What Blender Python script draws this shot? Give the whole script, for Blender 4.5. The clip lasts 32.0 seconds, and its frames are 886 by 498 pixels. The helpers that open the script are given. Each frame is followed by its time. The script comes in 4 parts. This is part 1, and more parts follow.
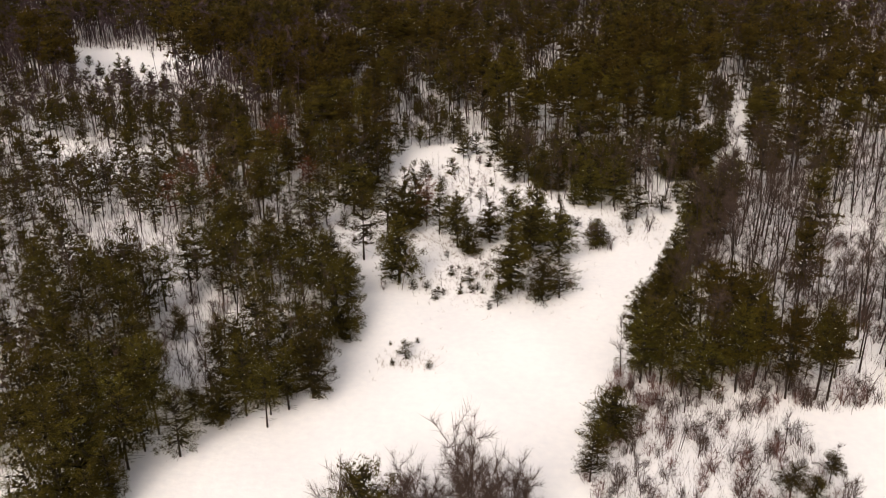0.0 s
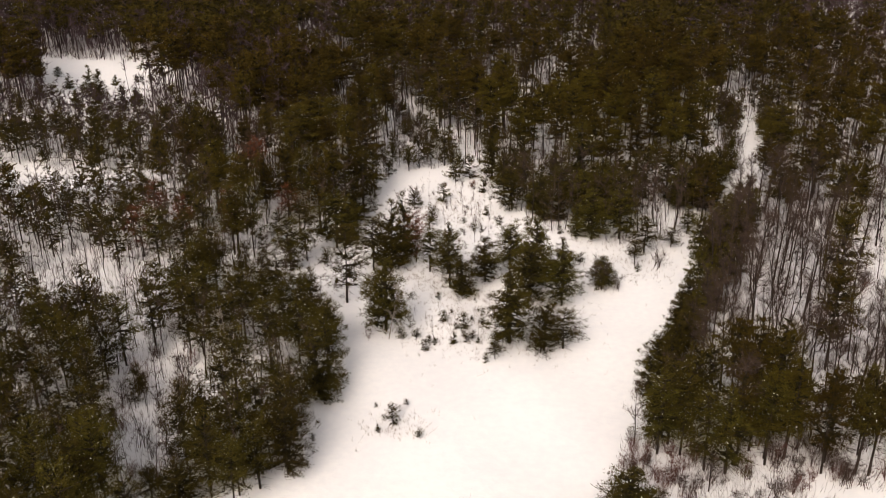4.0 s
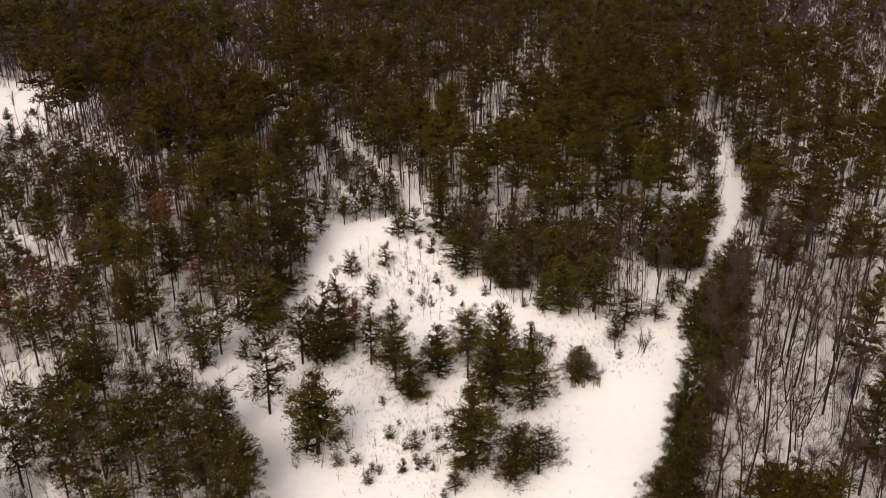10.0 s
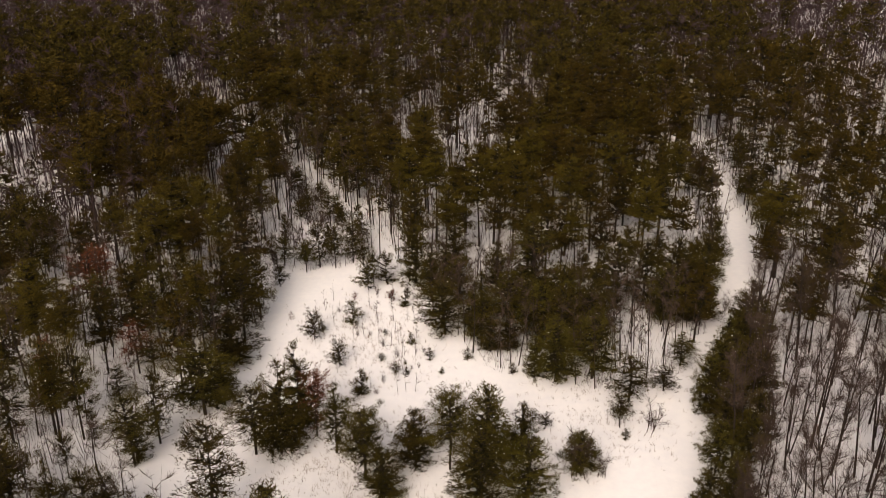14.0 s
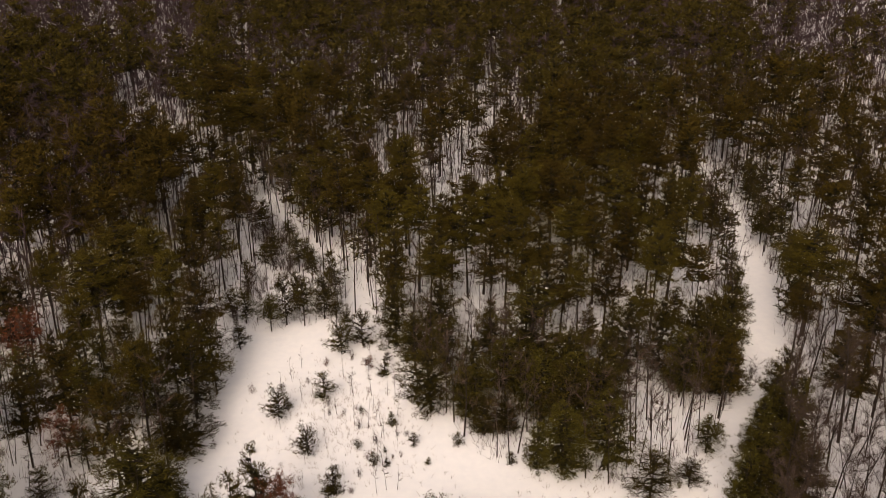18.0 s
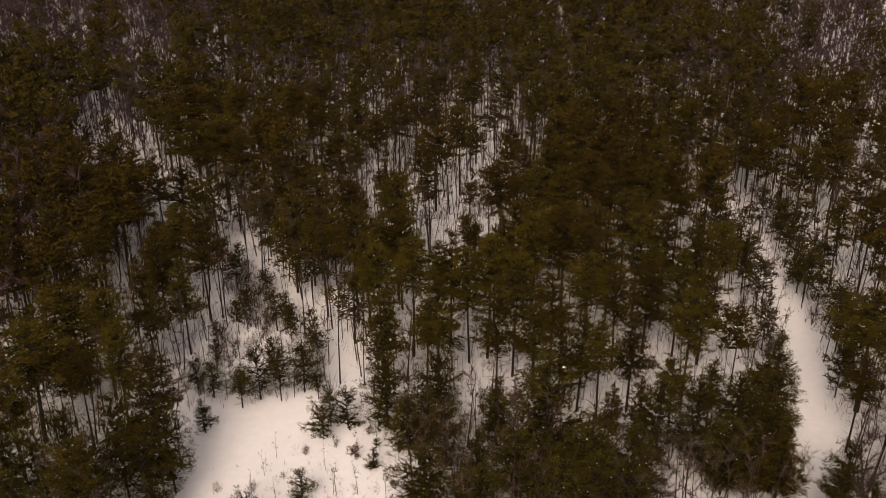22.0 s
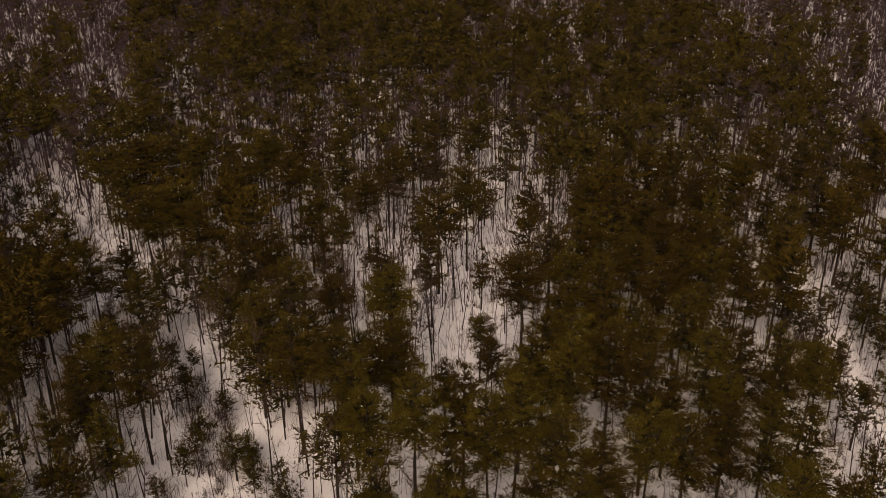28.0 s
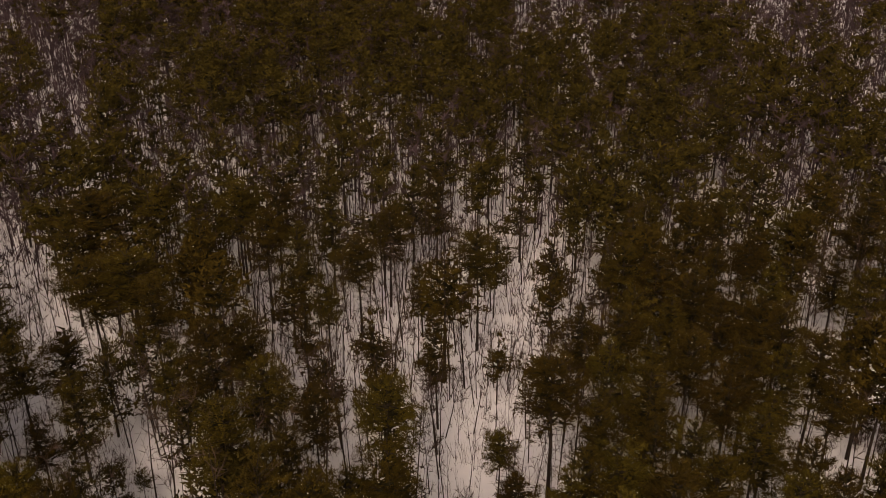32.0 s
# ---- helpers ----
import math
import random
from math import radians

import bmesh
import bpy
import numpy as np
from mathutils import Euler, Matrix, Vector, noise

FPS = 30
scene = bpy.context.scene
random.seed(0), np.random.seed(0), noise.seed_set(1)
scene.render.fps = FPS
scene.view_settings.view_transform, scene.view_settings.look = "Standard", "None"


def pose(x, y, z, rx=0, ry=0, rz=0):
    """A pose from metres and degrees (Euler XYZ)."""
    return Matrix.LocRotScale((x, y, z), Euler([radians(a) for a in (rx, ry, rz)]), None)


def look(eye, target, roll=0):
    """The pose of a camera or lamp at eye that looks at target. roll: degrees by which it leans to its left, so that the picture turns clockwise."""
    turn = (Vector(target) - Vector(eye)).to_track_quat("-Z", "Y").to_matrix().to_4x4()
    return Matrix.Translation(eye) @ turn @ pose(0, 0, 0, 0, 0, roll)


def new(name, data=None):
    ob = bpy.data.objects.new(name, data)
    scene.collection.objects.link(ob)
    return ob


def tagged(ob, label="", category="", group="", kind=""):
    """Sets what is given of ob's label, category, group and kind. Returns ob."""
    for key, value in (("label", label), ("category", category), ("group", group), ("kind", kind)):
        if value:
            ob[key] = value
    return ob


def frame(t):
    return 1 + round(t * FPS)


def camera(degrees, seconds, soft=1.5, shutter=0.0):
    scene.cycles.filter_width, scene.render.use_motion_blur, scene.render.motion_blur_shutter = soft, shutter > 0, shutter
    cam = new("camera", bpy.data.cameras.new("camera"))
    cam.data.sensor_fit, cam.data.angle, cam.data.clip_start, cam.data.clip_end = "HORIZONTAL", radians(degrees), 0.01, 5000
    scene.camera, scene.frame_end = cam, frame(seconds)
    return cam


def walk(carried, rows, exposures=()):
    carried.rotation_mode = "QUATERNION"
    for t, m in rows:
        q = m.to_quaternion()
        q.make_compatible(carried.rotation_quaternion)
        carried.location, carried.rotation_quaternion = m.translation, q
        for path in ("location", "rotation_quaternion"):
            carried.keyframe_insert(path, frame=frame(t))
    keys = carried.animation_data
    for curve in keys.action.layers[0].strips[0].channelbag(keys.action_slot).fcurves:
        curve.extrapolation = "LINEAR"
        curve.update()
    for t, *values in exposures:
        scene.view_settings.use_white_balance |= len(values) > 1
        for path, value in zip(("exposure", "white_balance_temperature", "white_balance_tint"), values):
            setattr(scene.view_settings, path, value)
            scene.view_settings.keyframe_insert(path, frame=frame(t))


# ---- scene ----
# The camera: a slow, level flight over snowy woods.
cam = camera(50.0, 32.0, soft=0.75)
PATH = (
    (0, look((-0.00, -0.00, 60.00), (-3.82, 90.55, 17.74), -0.89)),
    (1, look((-0.17, 2.71, 59.89), (-3.83, 93.26, 17.62), -0.84)),
    (2, look((-0.33, 5.91, 59.83), (-3.90, 96.45, 17.54), -0.80)),
    (3, look((-0.51, 9.66, 59.85), (-4.03, 100.18, 17.51), -0.70)),
    (3.5, look((-0.64, 11.64, 59.87), (-3.80, 102.16, 17.49), -0.69)),
    (5.5, look((-0.89, 19.71, 59.80), (-2.19, 110.27, 17.40), -0.65)),
    (6, look((-0.98, 21.79, 59.78), (-1.81, 112.36, 17.39), -0.58)),
    (7, look((-1.13, 26.02, 59.80), (-0.95, 116.57, 17.36), -0.53)),
    (8, look((-1.22, 30.38, 59.82), (-0.18, 120.85, 17.23), -0.53)),
    (9, look((-1.28, 34.67, 59.81), (0.73, 125.07, 17.12), -0.49)),
    (10, look((-1.22, 38.93, 59.77), (2.13, 129.26, 17.00), -0.45)),
    (11, look((-1.22, 43.15, 59.62), (3.27, 133.45, 16.87), -0.43)),
    (12, look((-1.14, 47.53, 59.40), (4.20, 137.77, 16.64), -0.43)),
    (13, look((-0.85, 52.00, 59.13), (5.02, 142.22, 16.39), -0.55)),
    (14, look((-0.67, 56.33, 58.97), (5.48, 146.50, 16.16), -0.57)),
    (14.5, look((-0.64, 58.46, 58.92), (5.73, 148.61, 16.11), -0.50)),
    (16.5, look((-0.45, 67.21, 58.80), (7.13, 157.14, 15.74), -0.23)),
    (17, look((-0.38, 69.49, 58.75), (7.58, 159.35, 15.59), -0.25)),
    (18, look((-0.23, 73.85, 58.41), (8.31, 163.69, 15.33), -0.17)),
    (19, look((0.07, 77.97, 58.12), (8.83, 167.84, 15.14), -0.23)),
    (20, look((0.45, 82.10, 57.89), (9.29, 171.97, 14.94), -0.33)),
    (21, look((0.69, 86.36, 57.83), (9.74, 176.15, 14.75), -0.24)),
    (22, look((0.90, 90.81, 57.78), (10.16, 180.50, 14.54), -0.17)),
    (23, look((1.14, 95.28, 57.59), (10.54, 184.94, 14.31), -0.15)),
    (24, look((1.41, 99.90, 57.31), (10.99, 189.53, 14.03), -0.17)),
    (25, look((1.59, 104.59, 57.17), (11.34, 194.23, 13.92), -0.17)),
    (25.5, look((1.69, 106.88, 57.12), (11.52, 196.54, 13.93), -0.16)),
    (27.5, look((2.17, 116.54, 57.05), (12.25, 206.14, 13.81), -0.07)),
    (28, look((2.29, 119.09, 57.02), (12.42, 208.65, 13.71), -0.06)),
    (29, look((2.50, 124.18, 56.87), (12.79, 213.71, 13.53), -0.04)),
    (30, look((2.83, 129.37, 56.62), (13.23, 218.90, 13.31), -0.04)),
    (31, look((3.21, 134.93, 56.37), (13.68, 224.45, 13.05), 0.01)),
    (32, look((3.49, 140.26, 56.00), (14.10, 229.83, 12.82), 0.07)),
)
walk(cam, PATH, exposures=(
    (0.0, 0.56, 7450, 15), (9.0, 0.56, 7650, 16), (14.0, 0.50, 7900, 17), (19.0, 0.40, 8150, 19), (25.0, 0.20, 8550, 23), (32.0, 0.17, 9000, 26)))

# World: an overcast winter sky and a weak, wide sun.
SUN_UP, SUN_ROUND = 38.0, 200.0
world = bpy.data.worlds.new("winter_sky")
scene.world = world
world.use_nodes = True
wn = world.node_tree.nodes
sky = wn.new("ShaderNodeTexSky")
sky.sky_type, sky.sun_disc = "NISHITA", False
sky.sun_elevation, sky.sun_rotation = radians(SUN_UP), radians(SUN_ROUND)
sky.air_density, sky.dust_density, sky.ozone_density = 1.0, 4.0, 1.0
wn["Background"].inputs["Strength"].default_value = 0.13
cloud = wn.new("ShaderNodeHueSaturation")
cloud.inputs["Saturation"].default_value = 0.35
world.node_tree.links.new(sky.outputs["Color"], cloud.inputs["Color"])
world.node_tree.links.new(cloud.outputs["Color"], wn["Background"].inputs["Color"])
sun = new("sun", bpy.data.lights.new("sun", "SUN"))
sun.data.energy, sun.data.angle, sun.data.color = 0.9, radians(25), (1.0, 0.95, 0.88)
way = Vector((math.sin(radians(SUN_ROUND)) * math.cos(radians(SUN_UP)), math.cos(radians(SUN_ROUND)) * math.cos(radians(SUN_UP)), math.sin(radians(SUN_UP))))
sun.matrix_world = look(way * 300, (0, 0, 0))


# ---- materials ----
def material(name, colours, rough=0.9, scale=1.0, bump=0.0, island=0.0, per_object=0.0, spec=0.05, trans=0.0, fine=6.0):
    """A surface of two colours mixed by noise at two scales, varied by piece and by thing."""
    m = bpy.data.materials.new(name)
    m.use_nodes = True
    nt, n = m.node_tree, m.node_tree.nodes
    b = n["Principled BSDF"]
    co = n.new("ShaderNodeTexCoord")
    big, small = n.new("ShaderNodeTexNoise"), n.new("ShaderNodeTexNoise")
    big.inputs["Scale"].default_value, small.inputs["Scale"].default_value = scale, scale * fine
    big.inputs["Detail"].default_value, small.inputs["Detail"].default_value = 3, 4
    for tex in (big, small):
        nt.links.new(co.outputs["Object"], tex.inputs["Vector"])
    add = n.new("ShaderNodeMath")
    add.operation = "ADD"
    nt.links.new(big.outputs["Fac"], add.inputs[0])
    nt.links.new(small.outputs["Fac"], add.inputs[1])
    fac = n.new("ShaderNodeMapRange")
    fac.inputs["From Min"].default_value, fac.inputs["From Max"].default_value = 0.7, 1.3
    nt.links.new(add.outputs[0], fac.inputs["Value"])
    mix = n.new("ShaderNodeMix")
    mix.data_type = "RGBA"
    mix.inputs["A"].default_value, mix.inputs["B"].default_value = (*colours[0], 1), (*colours[1], 1)
    nt.links.new(fac.outputs["Result"], mix.inputs["Factor"])
    last = mix.outputs["Result"]
    for kind, amount in (("ISLAND", island), ("OBJECT", per_object)):
        if amount:
            src = n.new("ShaderNodeNewGeometry" if kind == "ISLAND" else "ShaderNodeObjectInfo")
            rng = n.new("ShaderNodeMapRange")
            rng.inputs["To Min"].default_value, rng.inputs["To Max"].default_value = 1 - amount, 1 + amount
            nt.links.new(src.outputs["Random Per Island" if kind == "ISLAND" else "Random"], rng.inputs["Value"])
            hsv = n.new("ShaderNodeHueSaturation")
            nt.links.new(rng.outputs["Result"], hsv.inputs["Value"])
            if kind == "OBJECT":
                hue = n.new("ShaderNodeMapRange")
                hue.inputs["To Min"].default_value, hue.inputs["To Max"].default_value = 0.485, 0.512
                nt.links.new(src.outputs["Random"], hue.inputs["Value"])
                nt.links.new(hue.outputs["Result"], hsv.inputs["Hue"])
            nt.links.new(last, hsv.inputs["Color"])
            last = hsv.outputs["Color"]
    nt.links.new(last, b.inputs["Base Color"])
    b.inputs["Roughness"].default_value = rough
    b.inputs["Specular IOR Level"].default_value = spec
    if trans:
        thin, both = n.new("ShaderNodeBsdfTranslucent"), n.new("ShaderNodeMixShader")
        both.inputs["Fac"].default_value = trans
        nt.links.new(last, thin.inputs["Color"])
        nt.links.new(b.outputs["BSDF"], both.inputs[1])
        nt.links.new(thin.outputs["BSDF"], both.inputs[2])
        nt.links.new(both.outputs["Shader"], n["Material Output"].inputs["Surface"])
    if bump:
        bp = n.new("ShaderNodeBump")
        bp.inputs["Strength"].default_value = bump
        bp.inputs["Distance"].default_value = 0.2
        nt.links.new(small.outputs["Fac"], bp.inputs["Height"])
        nt.links.new(bp.outputs["Normal"], b.inputs["Normal"])
    return m


SNOW = material("snow", ((0.80, 0.80, 0.82), (0.88, 0.87, 0.87)), 0.75, 0.08, 0.25, fine=14)
FLECK = material("lodged_snow", ((0.72, 0.72, 0.75), (0.85, 0.85, 0.86)), 0.8, 2.0)
BARK = material("pine_bark", ((0.016, 0.012, 0.010), (0.042, 0.031, 0.026)), 0.95, 1.5, 0.4)
TWIG = material("grey_brown_twigs", ((0.036, 0.024, 0.019), (0.088, 0.060, 0.049)), 0.95, 0.6, island=0.3)
# Brown twigs of far trees; the purple of distant haze is mixed into their colour.
FAR_TWIG = material("haze_tinted_twigs", ((0.034, 0.0225, 0.025), (0.070, 0.048, 0.052)), 0.95, 0.08, island=0.25)
BRIER = material("reddish_canes", ((0.085, 0.042, 0.036), (0.17, 0.09, 0.075)), 0.95, 0.6, island=0.3)
BIRCH = material("pale_bark", ((0.20, 0.17, 0.15), (0.38, 0.34, 0.31)), 0.9, 1.0)
NEEDLE = material("pine_needles", ((0.026, 0.0183, 0.0034), (0.076, 0.0525, 0.0090)), 0.8, 0.35, island=0.16, per_object=0.25, trans=0.2)
NEEDLE_DARK = material("dark_needles", ((0.022, 0.0175, 0.0040), (0.078, 0.0595, 0.0112)), 0.8, 0.35, island=0.16, per_object=0.25, trans=0.2)
# Near-black green: the shade deep in a pine crown, put into the colour.
CROWN_SHADE = material("crown_shade", ((0.008, 0.0066, 0.0026), (0.019, 0.015, 0.0055)), 0.95, 1.0, island=0.3)
HAZE = material("brush_stems", ((0.060, 0.043, 0.038), (0.13, 0.096, 0.086)), 0.95, 0.5, island=0.4)
RUSSET = material("russet_leaves", ((0.085, 0.028, 0.014), (0.15, 0.052, 0.026)), 0.85, 0.5, island=0.4)
GRASS = material("dry_stalks", ((0.13, 0.09, 0.06), (0.24, 0.17, 0.12)), 0.95, 0.6, island=0.3)


# ---- geometry of trees, as loose triangles ----
def blades(rng, centres, axes, length, width):
    """One long triangle at each centre, along its axis."""
    n = len(centres)
    side = np.cross(axes, rng.normal(size=(n, 3)))
    side /= np.linalg.norm(side, axis=1, keepdims=True) + 1e-9
    ln = length * rng.uniform(0.65, 1.3, (n, 1))
    wd = width * rng.uniform(0.7, 1.3, (n, 1))
    tail = centres - axes * ln * 0.45
    return np.stack([tail - side * wd, tail + side * wd, centres + axes * ln * 0.55], 1)


def crown(rng, height, base, radius, limbs, sprays, per, blade, shape="dome", flecks=0.004, flat=0.05, ragged=0.2, core=70, slim=0.10, tuft=0.16):
    """The needles of a pine: whorls of limbs that carry flat sprays of needle tufts. Returns triangles, those of the
    dark blades that stand in for shade and of lodged snow, and the limbs' ends.
    """
    grid = np.linspace(0, 1, 200)
    if shape == "dome":
        outline = np.sin(np.pi * (0.26 + 0.69 * grid)) ** 0.7
    elif shape == "cone":
        outline = np.minimum((1 - grid) ** 0.70 * 1.04, 0.70 + 2.2 * grid)
    else:
        outline = np.sqrt(np.clip(1 - (1.62 * grid - 0.66) ** 2, 0.02, 1))
    tall = height - base
    whorls = max(4, round(tall / (0.068 * height)))
    p = outline + 0.22
    u = rng.choice(grid, limbs, p=p / p.sum())
    u = np.clip(np.round(u * whorls) / whorls + rng.normal(0, 0.16 / whorls, limbs), 0, 1)
    az = np.arange(limbs) * 2.39996 + rng.normal(0, 0.35, limbs)
    turn, turn3 = rng.uniform(0, 6.283, 2)
    far = radius * (np.interp(u, grid, outline) * rng.uniform(1 - 1.3 * ragged, 1 + ragged, limbs) * (1 + 0.10 * np.cos(az + turn) + 0.08 * np.cos(3 * az + turn3)) + 0.05)
    rise = -0.08 + 0.85 * u ** 1.6 + rng.normal(0, 0.07, limbs)
    out = np.stack([np.cos(az), np.sin(az), 0 * az], 1)
    cross = np.stack([-np.sin(az), np.cos(az), 0 * az], 1)
    start = np.stack([0 * u, 0 * u, base + tall * 0.96 * u], 1)
    along = out * np.cos(rise)[:, None] + (0, 0, 1) * np.sin(rise)[:, None]

    def on(k, s):
        return start[k] + along[k] * (far[k] * s)[:, None] + (0, 0, 1) * (0.10 * far[k] * s ** 2)[:, None]

    weight = far ** 1.35 + 0.08 * radius
    k = rng.choice(limbs, limbs * sprays, p=weight / weight.sum())
    s = rng.uniform(0.10, 1.05, len(k)) ** 0.72
    pos = on(k, s) + cross[k] * (rng.normal(0, 0.24, len(k)) * far[k] * (1.2 - s) + rng.normal(0, 0.07 * radius, len(k)))[:, None]
    pos[:, 2] += rng.normal(0, flat * radius, len(k))
    lean = along[k] * 0.8 + cross[k] * rng.normal(0, 0.6, (len(k), 1)) + (0, 0, 0.30)
    pos = np.repeat(pos, per, 0) + rng.normal(0, tuft, (len(k) * per, 3)) * (1, 1, 0.7)
    pos[:, 2] = np.maximum(pos[:, 2], 0.15)
    axes = np.repeat(lean, per, 0) + rng.normal(0, 0.45, pos.shape)
    axes /= np.linalg.norm(axes, axis=1, keepdims=True)
    green = blades(rng, pos, axes, blade, blade * slim)
    # Dark blades near the trunk stand in for the crown's own shade.
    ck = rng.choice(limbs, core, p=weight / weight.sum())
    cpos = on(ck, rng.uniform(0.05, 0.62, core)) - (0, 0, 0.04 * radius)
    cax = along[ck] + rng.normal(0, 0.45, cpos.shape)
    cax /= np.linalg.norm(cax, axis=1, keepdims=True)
    shade_blades = blades(rng, cpos, cax, 0.32 * radius, 0.06 * radius)
    some = rng.random(len(pos)) < flecks
    snow = blades(rng, pos[some] + (0, 0, 0.10), axes[some] * (1, 1, 0.2), 0.17, 0.05)
    every = np.arange(limbs)
    return green, (shade_blades, snow), np.stack([start, on(every, np.full(limbs, 0.9))], 1)


def rod(a, b, ra, rb, sides=3):
    """A tapered rod from a to b, as triangles; a and b may be rows of points."""
    a, b = np.atleast_2d(a), np.atleast_2d(b)
    ra, rb = np.broadcast_to(ra, len(a))[:, None], np.broadcast_to(rb, len(a))[:, None]
    d = b - a
    d = d / (np.linalg.norm(d, axis=1, keepdims=True) + 1e-9)
    p = np.cross(d, np.where(np.abs(d[:, 2:]) > 0.9, (1.0, 0, 0), (0, 0, 1.0)))
    p /= np.linalg.norm(p, axis=1, keepdims=True) + 1e-9
    q = np.cross(d, p)
    out = []
    for k in range(sides):
        t0, t1 = 2 * math.pi * k / sides, 2 * math.pi * (k + 1) / sides
        c0, c1 = p * math.cos(t0) + q * math.sin(t0), p * math.cos(t1) + q * math.sin(t1)
        out += [np.stack([a + c0 * ra, a + c1 * ra, b + c1 * rb], 1), np.stack([a + c0 * ra, b + c1 * rb, b + c0 * rb], 1)]
    return np.concatenate(out)


def stem(rng, height, r, bend=0.02, sides=6, rings=5):
    """A slightly crooked, tapered trunk and its axis points."""
    zs = np.linspace(0, 1, rings + 1)
    pts = np.stack([np.cumsum(rng.normal(0, bend, rings + 1)) * height * zs, np.cumsum(rng.normal(0, bend, rings + 1)) * height * zs, zs * height], 1)
    pts[0] = (0, 0, -0.3)
    rad = r * (1 - 0.9 * zs)
    return np.concatenate([rod(pts[k], pts[k + 1], rad[k], rad[k + 1], sides) for k in range(rings)]), pts


def pine(seed, height, base, radius, limbs, sprays, per, blade, shape, r=0.16, snag=6, flecks=0.004, flat=0.05, ragged=0.2, far=False, core=70, tuft=0.16):
    """A pine: the triangles of its trunk with limbs, of its needles and of the snow lodged in them."""
    rng = np.random.default_rng(seed)
    green, snow, tips = crown(rng, height, base, radius, limbs, sprays, per, blade, shape, flecks, flat, ragged, core, 0.19 if far else 0.12, tuft)
    wood, _ = stem(rng, height * 0.97, r, 0.004, 4 if far else 6, 3 if far else 5)
    if far:
        return wood, green, snow
    wooden = rod(tips[::2, 0], tips[::2, 1], 0.05, 0.012)
    dead = []
    for _ in range(snag):
        z, a, ln = rng.uniform(0.2, 1) * base, rng.uniform(0, 6.28), rng.uniform(0.6, 1.8)
        dead.append(rod((0, 0, z), (math.cos(a) * ln, math.sin(a) * ln, z + rng.uniform(-0.4, 0.25)), 0.025, 0.008))
    return np.concatenate([wood, wooden, *dead]), green, snow


def bare(seed, height, spread, first, limbs, twigs, r=0.09, stems=1, fine_r=0.016, rings=4):
    """A leafless tree or shrub: trunk, limbs, and a haze of fine twigs."""
    rng = np.random.default_rng(seed)
    trunk, out, fine = [], [], []
    for k in range(stems):
        off = rng.normal(0, 0.28 if stems > 1 else 0, 3) * (1, 1, 0)
        lean = rng.normal(0, 0.15 if stems > 1 else 0.06, 2)
        h = height * (rng.uniform(0.65, 1.0) if k else 1)
        w, pts = stem(rng, h, r * (0.75 if stems > 1 else 1), 0.016, 4 if rings > 3 else 3, rings)
        shear = np.eye(3)
        shear[0, 2], shear[1, 2] = lean
        trunk.append(w @ shear.T + off)
        n = max(3, limbs // stems)
        zz = h * (first + (0.97 - first) * rng.uniform(0, 1, n))
        az, el = rng.uniform(0, 6.283, n), rng.uniform(0.45, 1.2, n)
        ln = spread * rng.uniform(0.5, 1.15, n) * (1.1 - 0.6 * (zz / h - first) / (1 - first))
        d = np.stack([np.cos(az) * np.cos(el), np.sin(az) * np.cos(el), np.sin(el)], 1)
        a = np.stack([np.interp(zz, pts[:, 2], pts[:, 0]), np.interp(zz, pts[:, 2], pts[:, 1]), zz], 1) @ shear.T + off
        end = a + (d + rng.normal(0, 0.12, d.shape)) * ln[:, None]
        out.append(rod(a, end, r * 0.20, r * 0.06))
        m = twigs // stems
        pick = rng.integers(0, n, m)
        s = rng.uniform(0.1, 1.0, (m, 1))
        src = a[pick] + (end - a)[pick] * s
        e = d[pick] * 0.6 + rng.normal(0, 0.62, (m, 3)) + (0, 0, 0.40)
        e /= np.linalg.norm(e, axis=1, keepdims=True)
        lnb = spread * np.where(np.arange(m) % 4 == 0, 0.46, 0.28)[:, None]
        fine.append(blades(rng, src + e * lnb * 0.42, e, lnb, fine_r * np.where(np.arange(m) % 4 == 0, 1.5, 0.9)[:, None]))
    return np.concatenate(trunk), np.concatenate(out), np.concatenate(fine)


def soup(name, tris, mats, index=None):
    """A mesh out of loose triangles; the corners that coincide in one triangle's neighbours stay apart."""
    tris = np.asarray(tris, np.float32)
    n = len(tris)
    me = bpy.data.meshes.new(name)
    me.vertices.add(3 * n)
    me.vertices.foreach_set("co", tris.ravel())
    me.loops.add(3 * n)
    me.loops.foreach_set("vertex_index", np.arange(3 * n, dtype=np.int32))
    me.polygons.add(n)
    me.polygons.foreach_set("loop_start", np.arange(0, 3 * n, 3, dtype=np.int32))
    for m in mats:
        me.materials.append(m)
    if index is not None:
        me.polygons.foreach_set("material_index", np.asarray(index, np.int32))
    me.update(calc_edges=True)
    return me


def part(name, mesh, parent, label=""):
    """Links one mesh as a part of a thing."""
    ob = new(name, mesh)
    ob.parent = parent
    return tagged(ob, label)


def at(x, y, size=1.0, turn=0.0, wide=1.0):
    return pose(x, y, lift(x, y) - 0.05, 1.5 * math.sin(7 * x + y), 1.5 * math.sin(5 * y - x), turn) @ Matrix.Diagonal((size * wide, size * wide, size, 1))


# ---- the lie of the land ----
def lift(x, y):
    """Small swells of the snow cover."""
    return 0.35 * math.sin(x * 0.11 + 1.3) * math.sin(y * 0.083) + 0.12 * math.sin(x * 0.41 + y * 0.23)


